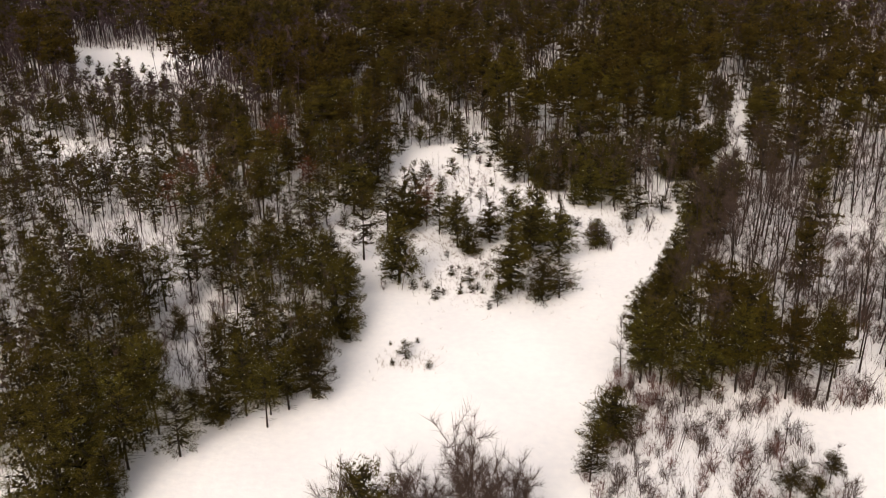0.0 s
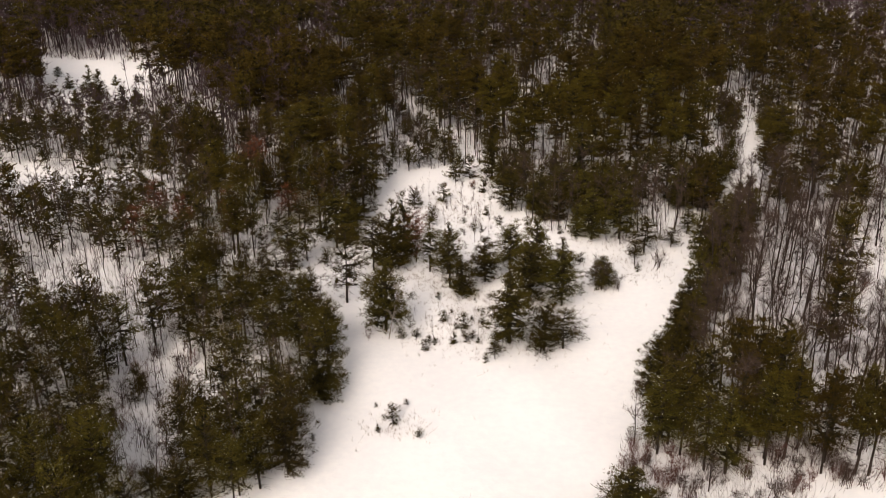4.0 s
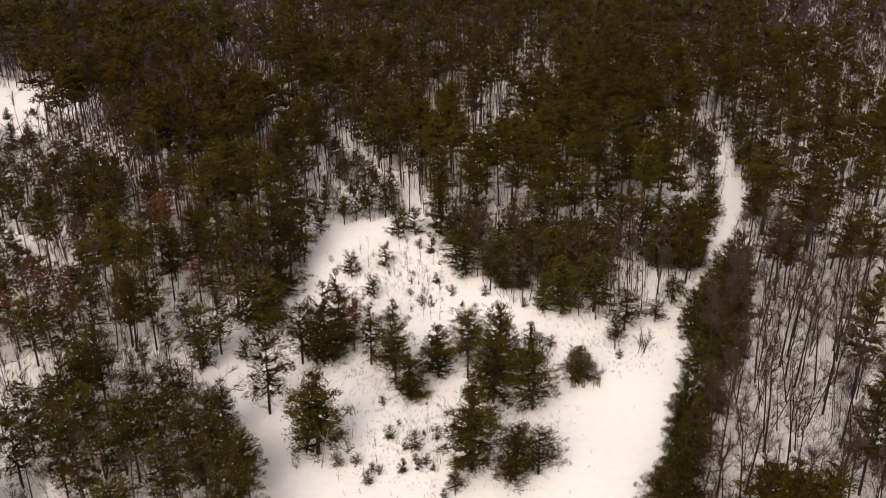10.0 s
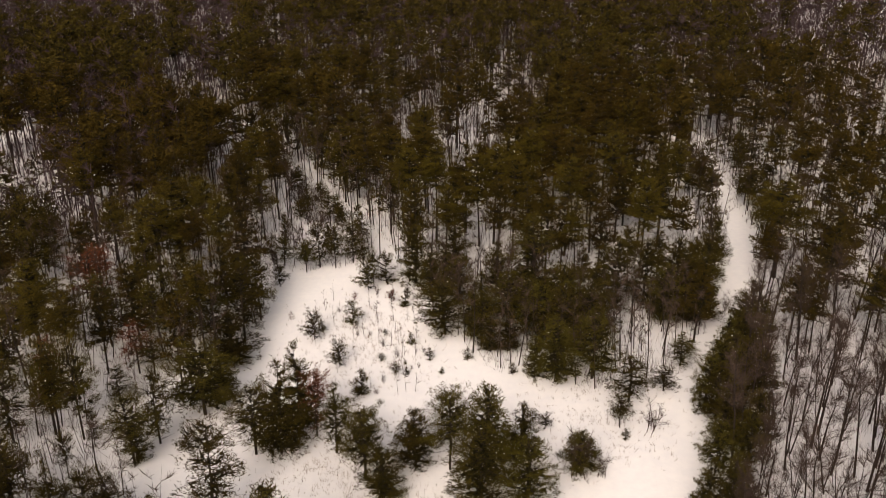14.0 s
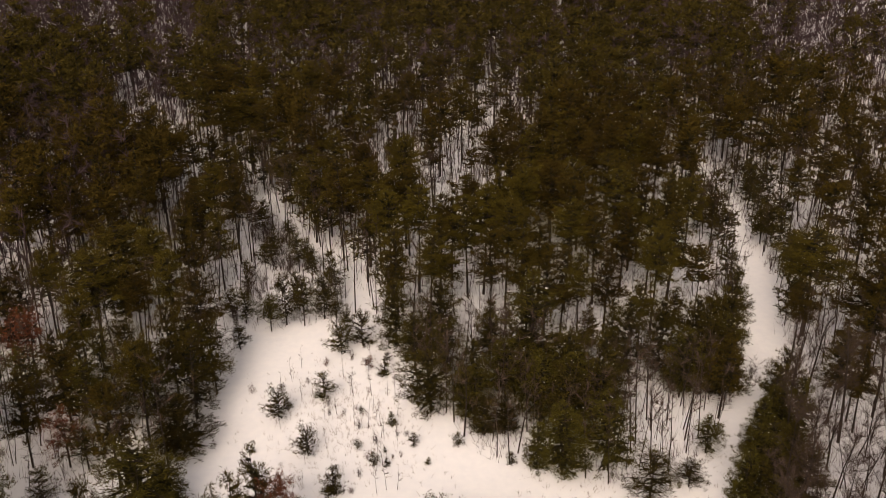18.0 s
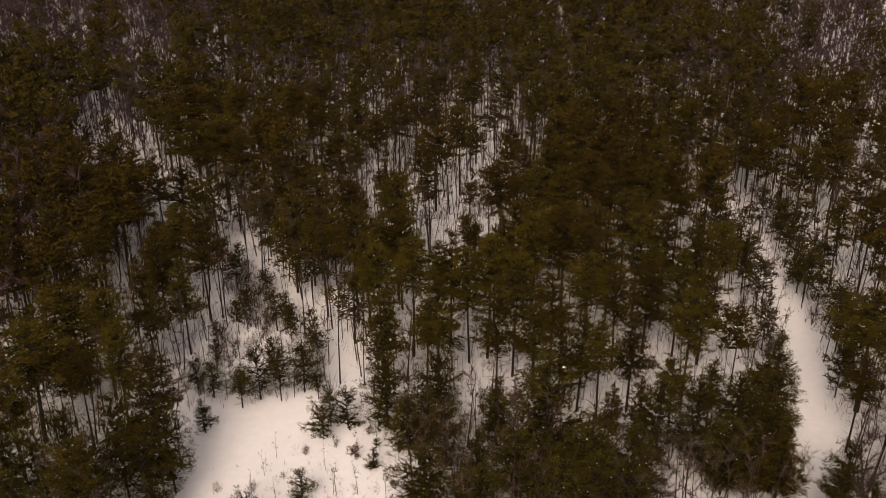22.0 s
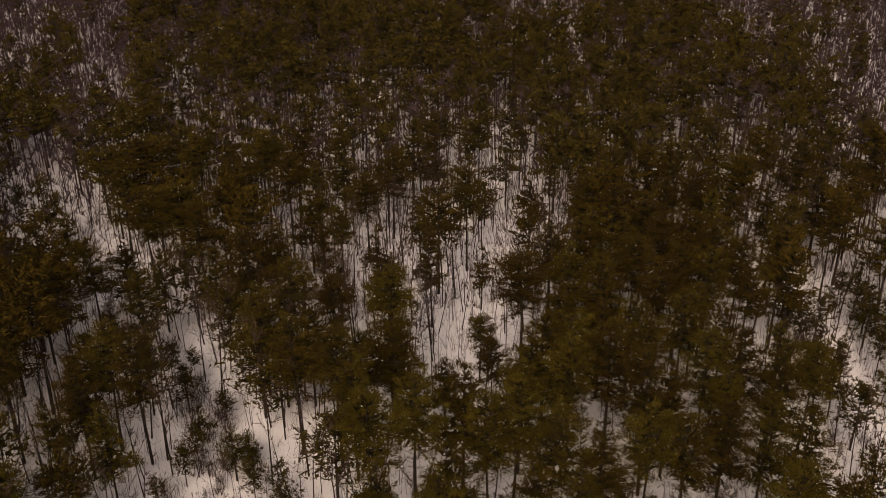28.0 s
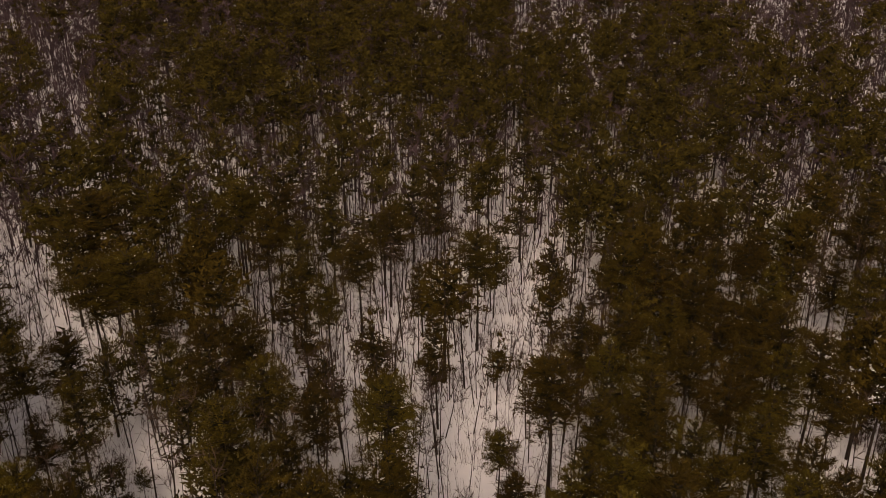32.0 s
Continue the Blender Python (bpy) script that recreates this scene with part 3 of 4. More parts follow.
grove("scrub pines beside the clearing", (
    ("o", -18.4, 143.1, 5.7, 1.9), ("p", -16.5, 162.1, 9.1, 1.9), ("p", -25.8, 133.3, 8.5, 2.2), ("p", -24.0, 136.6, 8.8, 1.8), ("o", -25.6, 133.6, 4.7, 1.4), ("p", -35.2, 139.5, 10.8, 2.5),
    ("p", -32.0, 138.2, 12.0, 2.0), ("p", -30.5, 136.7, 4.5, 0.9), ("p", -27.3, 150.3, 5.4, 1.7), ("r", -29.1, 150.7, 6.7, 1.8), ("p", -31.8, 132.0, 5.3, 0.9), ("p", -29.6, 144.0, 5.0, 1.2),
))
grove("scrub behind the clearing", (
    ("p", -14.8, 170.8, 4.2, 1.1), ("p", -2.3, 170.2, 5.5, 1.0), ("p", 0.5, 169.5, 5.8, 1.2), ("p", -8.7, 190.2, 5.5, 1.5), ("p", -9.7, 176.2, 6.9, 1.6), ("p", -5.1, 176.6, 6.3, 1.6),
    ("p", -11.5, 174.9, 4.7, 1.4), ("p", -7.5, 175.5, 6.5, 1.3), ("p", -14.7, 177.2, 4.6, 1.4), ("o", 2.2, 174.4, 4.0, 1.4), ("p", -16.5, 178.8, 4.0, 1.4), ("p", -3.6, 175.1, 3.3, 0.9),
))
grove("pines beside the brush", (
    ("w", 29.2, 98.6, 14, 0), ("w", 31.3, 97.3, 14, 0), ("w", 26.8, 97.9, 13, 0), ("w", 34, 90, 12, 0), ("w", 31, 92.2, 12, 0), ("w", 38.6, 92.9, 11, 0),
    ("w", 34.9, 91.8, 11, 0), ("w", 29, 92.2, 12, 0), ("w", 32, 94.7, 12, 0), ("w", 26.1, 91.6, 11, 0), ("w", 38.5, 89.7, 11, 0), ("p", 24.2, 96.5, 11, 0),
    ("p", 22.5, 96.4, 10, 0), ("p", 19.8, 94.5, 10, 0), ("p", 37.3, 90, 12, 0), ("p", 18.4, 92.7, 9, 0), ("p", 20.7, 92.7, 9, 0), ("p", 22.6, 90.4, 9, 0),
    ("p", 24.6, 89.9, 10, 0), ("p", 27.8, 93.4, 10, 0), ("p", 28.8, 91.2, 10, 0),
))
grove("row of pines along the field", (
    ("o", 33.8, 133.9, 6.5, 0), ("o", 29.9, 127.1, 6.5, 0), ("o", 27.2, 121.5, 6.5, 0), ("o", 25.5, 117.5, 6.5, 0), ("o", 23.8, 112.5, 6, 0), ("o", 22.1, 109.1, 6, 0),
    ("o", 20.6, 105.9, 6, 0), ("o", 19.1, 103.1, 6, 0), ("o", 33, 127.3, 7, 0), ("o", 29.5, 121.7, 7, 0), ("o", 27, 115.6, 7, 0), ("o", 24.4, 109.4, 7, 0),
    ("o", 35.1, 130.9, 7, 0), ("o", 39.7, 149, 6, 0), ("o", 38.9, 142.1, 7, 0), ("o", 36.2, 139.6, 6, 0), ("o", 42.4, 148.4, 7, 0), ("o", 38.2, 137.6, 7, 0),
    ("o", 26.1, 114.5, 6.5, 0), ("o", 23, 106.9, 7, 0), ("o", 32.2, 131.6, 6, 0), ("o", 40.7, 150.6, 7, 0), ("o", 37.6, 146, 7, 0), ("o", 34.8, 140.9, 7, 0),
))
grove("row of pines along the field", (
    ("o", 32.2, 137.1, 7, 0), ("o", 43.4, 153.6, 7, 0), ("o", 39.9, 146.7, 7, 0), ("o", 36.4, 141.6, 7, 0), ("o", 33.2, 136.2, 7, 0), ("o", 38, 140.6, 7, 0),
    ("o", 20.2, 99.4, 6.5, 0), ("o", 18.6, 95, 5.5, 0), ("o", 22, 104.8, 6.5, 0), ("o", 27, 118.7, 6.5, 0), ("o", 33.5, 131.9, 6.5, 0), ("o", 21.1, 95.4, 6, 0),
    ("o", 30.6, 122.3, 6.5, 0), ("o", 23.2, 102.1, 6.5, 0),
))
grove("tall pines beside the trail", (
    ("w", 51.5, 167, 14, 4.3), ("w", 56.1, 161.3, 14, 4), ("w", 66.2, 166.6, 14, 0), ("w", 58.2, 152.1, 13, 0), ("w", 50.3, 155.9, 10, 0), ("w", 47.3, 160.9, 11, 0),
    ("w", 54.8, 148.5, 11, 0), ("w", 58.2, 146.9, 12, 0), ("w", 53.6, 156.6, 14, 0), ("w", 46.6, 150.2, 12, 0), ("w", 48.5, 148.5, 11, 0), ("w", 67.4, 184.9, 14, 0),
    ("w", 64.5, 191.8, 14, 0),
))
grove("pines beside the trail", (
    ("o", 45.3, 172.8, 7, 0), ("o", 41.1, 164.1, 8, 0), ("o", 38.6, 159.2, 8, 0), ("o", 36.5, 162.3, 8.5, 0), ("o", 36.2, 157.7, 8, 0), ("o", 33.7, 158.5, 8, 0),
    ("o", 49.7, 179.7, 5, 0), ("o", 22.6, 151.8, 8, 0),
    ("o", 19.4, 150.5, 9, 0), ("w", 33.9, 170.1, 14, 2.3), ("w", 49.7, 193.3, 9, 0), ("w", 43.8, 187.8, 13, 0), ("w", 53.9, 188.9, 13, 0), ("w", 54, 185.3, 12, 0),
    ("w", 61.1, 192.6, 13, 0), ("w", 40.9, 187.6, 14, 0), ("w", 37.8, 190.1, 14, 0), ("w", 33.9, 188.3, 14, 0), ("w", 30.1, 186.6, 14, 0), ("w", 36.3, 180.1, 14, 0),
))
grove("pines beside the trail", (
    ("w", 33.1, 181.1, 13, 0), ("w", 28.7, 177.9, 13, 0), ("w", 38.5, 178.1, 14, 0), ("w", 24.7, 169.2, 12, 0), ("w", 28.2, 170.3, 12, 0), ("w", 30.9, 165, 9.5, 0),
    ("w", 27.4, 163.6, 9, 0), ("w", 24, 162.7, 9, 0), ("w", 35, 165.6, 9, 0),
))
grove("pines of the middle woods", (
    ("w", 6.2, 196.8, 15, 0), ("w", 3.5, 181, 15, 0), ("w", 1, 191.2, 15, 0), ("w", -2, 183.5, 15, 0), ("w", -5.7, 196.2, 15, 0), ("w", -7.7, 187.9, 15, 0),
    ("w", 7, 182.5, 15, 0), ("w", 11.6, 185.9, 15, 0), ("w", 18.2, 191.5, 15, 0), ("w", 21.2, 187, 15, 0), ("w", 25.2, 188.7, 15, 0), ("w", 27.3, 184.3, 15, 0),
    ("w", 15.3, 181.7, 15, 0), ("w", 21.6, 177.4, 15, 0), ("w", 24.9, 177, 15, 0), ("w", -0, 176.8, 14, 0), ("w", 3.9, 175.4, 13, 0), ("w", 7.7, 174, 12, 0),
    ("w", 13.1, 180.7, 14, 0), ("w", -3.3, 179.9, 15, 0), ("w", 9.4, 178.1, 13, 0), ("w", 17.5, 177.8, 15, 0), ("w", 19, 173.8, 13, 0), ("w", 21, 170.5, 13, 0),
))
grove("pines of the middle woods", (
    ("w", 14.7, 172, 14, 0), ("w", 23.1, 170.9, 12, 0), ("o", 18, 161.5, 13.2, 5.1), ("w", 2.4, 188.9, 15, 0), ("w", -6.1, 183.9, 15, 0), ("w", -10.1, 194.5, 15, 0),
    ("w", -2.7, 193.7, 15, 0), ("o", 8.7, 170.2, 8, 2.3), ("o", -0.5, 173.2, 5, 1.3), ("o", 3.4, 169.3, 8, 0), ("o", 17.3, 153.4, 8, 0), ("o", 20.6, 155.8, 9, 0),
    ("o", 10.5, 153.6, 7, 0), ("o", 7.1, 166.8, 7, 0),
))
grove("pines of the farther woods", (
    ("w", 6.4, 203, 15, 2.8), ("w", 0.8, 206.1, 13, 0), ("w", 12, 216.3, 14, 1.8), ("w", 18, 230.1, 15, 2.4), ("w", 20.3, 204.3, 15, 3.2), ("w", 26, 216.7, 13, 3.2),
    ("w", -11.9, 241, 14.5, 0), ("w", -8.2, 246.4, 14.5, 0), ("w", -4, 245.9, 14.5, 0), ("w", -24.4, 244.9, 15, 5.5), ("w", -18.1, 229.5, 14, 4.5), ("w", -17.4, 247.4, 14.5, 0),
    ("w", -27, 240.9, 14.5, 0), ("w", -23.9, 223.3, 10, 2.5), ("w", -8.2, 214.1, 14.5, 0), ("w", -5.9, 217.9, 13, 0), ("w", -3.4, 209.6, 13, 2.9), ("w", 2.4, 253.8, 14.5, 0),
    ("w", 5.4, 234.5, 12, 2.7), ("w", 9.1, 240.5, 13, 2.4), ("w", 12.2, 233.3, 10, 0), ("w", 2, 225.6, 12, 0), ("w", -0.5, 223.8, 11, 0), ("w", 12.9, 252.5, 14.5, 0),
))
grove("pines of the farther woods", (
    ("w", 15.7, 250, 14.5, 0), ("w", -1.6, 201.6, 13, 0), ("w", -6.4, 204.3, 14, 2.8), ("w", -9.8, 204.7, 14, 2.5), ("w", -14.8, 223.4, 14, 0), ("w", 3, 195.9, 12, 2.1),
    ("w", 6.5, 194.1, 13, 2.3), ("w", 11.1, 195.3, 9, 1.9), ("w", -17.8, 201.2, 10, 0), ("w", -22.9, 200.4, 11, 2.8), ("w", -22.6, 209.5, 9, 0), ("w", -16, 204.4, 10, 0),
    ("w", -23.5, 197.2, 10, 0), ("w", -12.2, 215.1, 13, 0), ("w", 40.4, 240.7, 14.5, 0), ("w", 39.6, 229.6, 14.5, 0), ("w", 42.4, 226, 14.5, 0), ("w", 46.7, 227.1, 14.5, 0),
    ("w", 32.1, 224.1, 14.5, 0), ("w", 34.7, 222.2, 14.5, 0), ("w", 37.9, 219, 14.5, 0), ("w", 42.1, 218.5, 14.5, 0), ("w", 46.2, 220.9, 14.5, 0), ("w", 44.5, 214.1, 14.5, 0),
))
grove("pines of the farther woods", (
    ("w", 30.3, 215.8, 14.5, 0), ("w", 34.3, 215.3, 14.5, 0), ("w", 37.4, 212.4, 14.5, 0), ("w", 41.2, 211.9, 14.5, 0), ("w", 27.7, 212.3, 14.5, 0), ("w", 25.9, 207.8, 14.5, 0),
    ("w", 29.6, 207.4, 14.5, 0), ("w", 32.7, 207, 14.5, 0), ("w", 37.5, 205.4, 14.5, 0), ("w", 39.7, 204, 14.5, 0), ("w", 43.7, 205.8, 14.5, 0), ("w", 34, 201.6, 14.5, 0),
    ("w", 28.3, 203.3, 14.5, 0), ("w", 37.5, 200.8, 13, 0), ("w", 35, 197.4, 13, 0), ("w", 37.4, 193.7, 13, 0), ("w", 29.8, 197.8, 12, 0), ("w", 27.2, 199, 12, 0),
    ("w", 23.6, 202.4, 13, 0), ("w", 23.2, 195.3, 13, 0), ("w", 20.3, 193.4, 14.5, 0), ("w", 30, 192.9, 13, 0), ("w", 43.3, 193, 13, 0), ("w", 35.6, 186.3, 12, 0),
))
grove("pines of the farther woods", (
    ("w", 20.8, 189.4, 12, 0), ("w", 17.1, 188.4, 12, 0), ("w", 15.9, 195.7, 10, 0), ("w", 46.7, 236, 14.5, 0), ("w", 55.9, 236.2, 14, 3), ("w", 62.7, 240.9, 15, 3.9),
    ("w", 65.7, 236.4, 15, 3.4), ("w", 64.3, 228, 14, 3.2), ("w", 56.2, 220.1, 13, 0), ("w", 58, 218.4, 13, 0), ("w", 52.3, 214.4, 12, 0), ("w", 58.2, 215, 12, 0),
    ("w", 56.7, 226.2, 13, 0),
))
grove("pines of the farther woods", (
    ("w", -31.5, 229.6, 12, 0), ("w", -32.2, 215.4, 13, 4), ("w", 58, 205, 13, 0), ("w", 43.3, 201.4, 13, 0), ("w", -25.6, 216.1, 13, 0), ("w", -19.8, 211.4, 13, 0),
    ("w", -21.8, 229.4, 14, 0), ("w", -4.7, 238.2, 14, 0), ("w", -1, 237.8, 14, 0), ("w", 68.8, 227.6, 14, 0), ("w", 15.8, 204, 8, 1.6),
))
grove("far", (
    ("w", -29.5, 333.8, 15, 6.8), ("w", -44.6, 329, 13, 0), ("w", -52.4, 301.8, 14.5, 0), ("w", -48.6, 303.3, 14.5, 0), ("w", -39.7, 289.5, 14.5, 0), ("w", -35.2, 303.8, 14.5, 0),
    ("w", -19.7, 307.7, 12, 0), ("w", -10.9, 318.5, 14.5, 0), ("w", -7.9, 300.6, 14.5, 0), ("w", -1.6, 272.6, 14, 2.6), ("w", 3.8, 291.5, 14.5, 0), ("w", 4.3, 268.8, 14.5, 0),
    ("w", 8.4, 268.4, 14.5, 0), ("w", 15, 276.5, 14.5, 0), ("w", -13.3, 270.1, 13, 0), ("w", -16.1, 260.7, 14.5, 0), ("w", -38.6, 263.3, 14.5, 0), ("w", -35.3, 269.1, 15, 4),
    ("w", -29.5, 278, 12, 0), ("w", -24.7, 286.6, 12, 0), ("w", -18.8, 263.5, 14.5, 0), ("w", 1, 317.1, 14.5, 0), ("w", 8.8, 321.1, 14.5, 0), ("w", 15.8, 325.5, 14.5, 0),
), joined=True)
grove("far", (
    ("w", 21.6, 314.7, 14.5, 0), ("w", 29.5, 323.9, 14.5, 0), ("w", 34.7, 313.2, 14.5, 0), ("w", 39.9, 317.5, 14.5, 0), ("w", 47.7, 321.8, 14.5, 0), ("w", 59.7, 331.5, 14.5, 0),
    ("w", 46.6, 302.6, 14.5, 0), ("w", 59.9, 315.2, 14.5, 0), ("w", 63.9, 309.8, 14.5, 0), ("w", 69.4, 309.2, 14.5, 0), ("w", 72.6, 308.8, 14.5, 0), ("w", 79, 329.7, 15, 3.8),
    ("w", 28, 285.1, 14.5, 0), ("w", 22.5, 272.6, 14.5, 0), ("w", 32.1, 292, 14.5, 0), ("w", 37.3, 284, 14.5, 0), ("w", 43.8, 286.9, 14.5, 0), ("w", 50.5, 289.8, 14.5, 0),
    ("w", 54.2, 285.6, 14.5, 0), ("w", 59, 285.1, 14.5, 0), ("w", 64.7, 284.4, 14.5, 0), ("w", 67.6, 284.1, 14.5, 0), ("w", 75.4, 290.9, 14.5, 0), ("w", 70.9, 287.5, 14.5, 0),
), joined=True)
grove("far", (
    ("w", 82.5, 286.1, 14.5, 0), ("w", 86.6, 281.9, 14.5, 0), ("w", 90.4, 277.8, 14.5, 0), ("w", 62.5, 271, 14.5, 0), ("w", 52.2, 264.9, 14, 2.6), ("w", 42.4, 269.6, 12, 0),
    ("w", 35.6, 267.2, 13, 0), ("w", 31.1, 270.9, 12, 0), ("w", 23.8, 258.5, 14.5, 0), ("w", 42.2, 276.6, 14.5, 0), ("w", 69.1, 267.1, 14.5, 0), ("w", 79.3, 257.3, 14.5, 0),
    ("w", 57, 268.6, 14.5, 0), ("w", 51, 269.3, 14.5, 0), ("w", 71.1, 253, 14.5, 0), ("w", 21.5, 285.8, 14.5, 0), ("w", -35.7, 249.6, 14.5, 0), ("w", -32.5, 253.4, 14.5, 0),
    ("w", -23.9, 261.6, 14.5, 0), ("w", -8.2, 257.3, 14.5, 0), ("w", -3.8, 261.7, 14.5, 0), ("w", 9.6, 259.7, 13, 0), ("w", 21.9, 256.3, 12, 0), ("w", 18.7, 269.5, 12, 0),
), joined=True)
grove("far", (
    ("w", 30.2, 257.8, 12, 0), ("w", 34.3, 254.4, 13, 0), ("w", 62.7, 249.1, 14.5, 0), ("w", 58.1, 249.6, 14.5, 0), ("w", 56, 252.3, 14.5, 0), ("w", 78.8, 263, 14.5, 0),
    ("w", -2.5, 338.8, 14.5, 0), ("w", 7.1, 340.6, 14.5, 0), ("w", 19.5, 342.2, 14.5, 0), ("w", 29.7, 344.1, 14.5, 0), ("w", 36.7, 340.2, 14.5, 0), ("w", 46.8, 340.3, 14.5, 0),
    ("w", 53.2, 335.2, 14.5, 0),
), joined=True)
grove("pines in the far meadow", (
    ("o", -85.9, 221.1, 8.2, 2), ("o", -83.3, 219.2, 7.8, 1.8), ("o", -94.6, 229.9, 4.1, 1.2), ("o", -85, 234, 2.8, 0.9), ("o", -77.5, 237.6, 2.4, 1), ("o", -75.8, 241.5, 2.3, 0.9),
    ("o", -80.4, 236.1, 1.7, 0.7), ("o", -101.5, 240.6, 2.5, 1.1), ("o", -89.4, 224.9, 2.7, 1), ("o", -76.1, 213.2, 5.7, 1.7), ("o", -73.6, 215.5, 4.5, 1.5), ("o", -86.4, 213.3, 4.4, 1.4),
))


def young_pines():
    for x, y, h in (
        (-3.9, 119.6, 1.7), (-1.3, 117.5, 2.4), (-2.5, 114.1, 1.8), (-1.0, 114.5, 1.2), (-0.2, 114.7, 1.3), (-5.9, 112.6, 1.6),
        (-7.2, 115.4, 1.4), (-9.0, 115.3, 1.8), (1.3, 109.6, 1.1), (-6.3, 150.1, 3.2), (-3.8, 144.3, 3.5), (-9.5, 156.3, 3.5),
        (-4.9, 159.8, 3.2), (-8.7, 158.1, 1.8), (-1.5, 150.7, 1.1), (0.0, 148.0, 1.4), (1.3, 147.9, 1.1), (4.1, 151.0, 1.5),
        (8.5, 150.3, 1.6), (5.3, 147.9, 1.0), (2.1, 154.4, 1.8), (-3.0, 168.2, 4.0), (-0.6, 169.9, 4.3), (1.7, 163.1, 2.5),
        (-20.9, 135.0, 2.7), (14.1, 137.7, 1.6), (15.2, 136.3, 1.8), (22.9, 133.5, 1.2), (13.3, 146.8, 1.4), (51.8, 131.5, 1.1)):
        stand(rnd.choice(YOUNG), x, y, h / 3, rnd.uniform(0, 360), "young pines in the snow")
    for x, y, h in ((-8.8, 97.5, 2.4), (-10.3, 96.1, 1.1), (-5.8, 94.6, 1.1), (-10.9, 100.6, 0.7), (-7.5, 100.6, 0.8), (-17.0, 94.6, 0.9)):
        stand(rnd.choice(YOUNG), x, y, h / 3, rnd.uniform(0, 360), "young pines in the snow")


def shrubs():
    for x, y, h in ((17.0, 129.0, 5.3), (19.5, 128.1, 2.8), (25.9, 134.8, 3.4), (12.5, 116.0, 2.1), (-13.0, 115.0, 1.4), (9.8, 118.1, 2.5)):
        stand(rnd.choice(SHRUB), x, y, h / 2.6, rnd.uniform(0, 360), "shrubs in the clearing")


young_pines()
shrubs()
stand(RUST[0], 0.0, 164.6, 0.2, 40, "shrubs in the clearing", "low bush with withered russet leaves", 1.6)
stand(RUST[1], -8.4, 142.2, 0.5, 40, "pines in the clearing")
stand(PALE[0], -10.6, 115.2, 0.75, 10, "birches among the pines")
stand(PALE[0], -27.5, 104.0, 1.0, 80, "birches among the pines")
stand(OPEN[1], -9.8, 63.5, 1.2, 0, "pines at the edge of the field")
for x, y, h in ((-1.4, 66.0, 1.45), (1.1, 65.0, 1.3), (2.5, 66, 1.1), (-0.3, 64.5, 1.3), (-5, 64.0, 1.15), (-7, 65, 1.1), (-4, 65.5, 1.0), (-12.5, 64, 1.1), (3.6, 64.6, 1.0)):
    stand(FULL[0], x, y, h, x * 70, "bare trees at the edge of the field", "", 0.9)
for k in range(46):
    x, y = rnd.uniform(-10, 3), rnd.uniform(143, 168)
    stand(WHIP[k % 3], x, y, rnd.uniform(0.5, 1.2), rnd.uniform(0, 360), "saplings in the clearing")
for k in range(30):
    x, y = rnd.uniform(-9, 5), rnd.uniform(113, 126)
    stand(WHIP[k % 3], x, y, rnd.uniform(0.35, 0.9), rnd.uniform(0, 360), "saplings in the clearing")


for k in range(26):
    x, y = rnd.gauss(-3, 4.5), rnd.uniform(143, 167)
    if inside(FIELD, x, y):
        stand(SHRUB[k % 5], x, y, rnd.uniform(0.22, 0.5), rnd.uniform(0, 360), "low growth in the clearing")
for k in range(26):
    x, y = rnd.gauss(-2, 5.5), rnd.uniform(111, 166)
    if inside(FIELD, x, y):
        stand(YOUNG[k % 3], x, y, rnd.uniform(0.14, 0.4), rnd.uniform(0, 360), "young pines in the snow")


def hedge_side(x, y):
    """How far a place lies to the right of the row of pines along the field."""
    line = ((9, 40), (11, 80), (16, 96), (21, 106), (28, 127), (35, 143), (47, 166))
    for (ax, ay), (bx, by) in zip(line, line[1:]):
        if ay <= y < by:
            return x - (ax + (bx - ax) * (y - ay) / (by - ay))
    return None


HOLLOW = ((-68, 126), (-60, 134), (-43, 135), (-39, 124), (-52, 119))
NEARBY = ((-4, 174), (46, 150), (52, 200), (30, 204), (-6, 194))
WEST = ((-140, 222), (-74, 216), (-50, 200), (-42, 140), (-62, 150), (-110, 165))


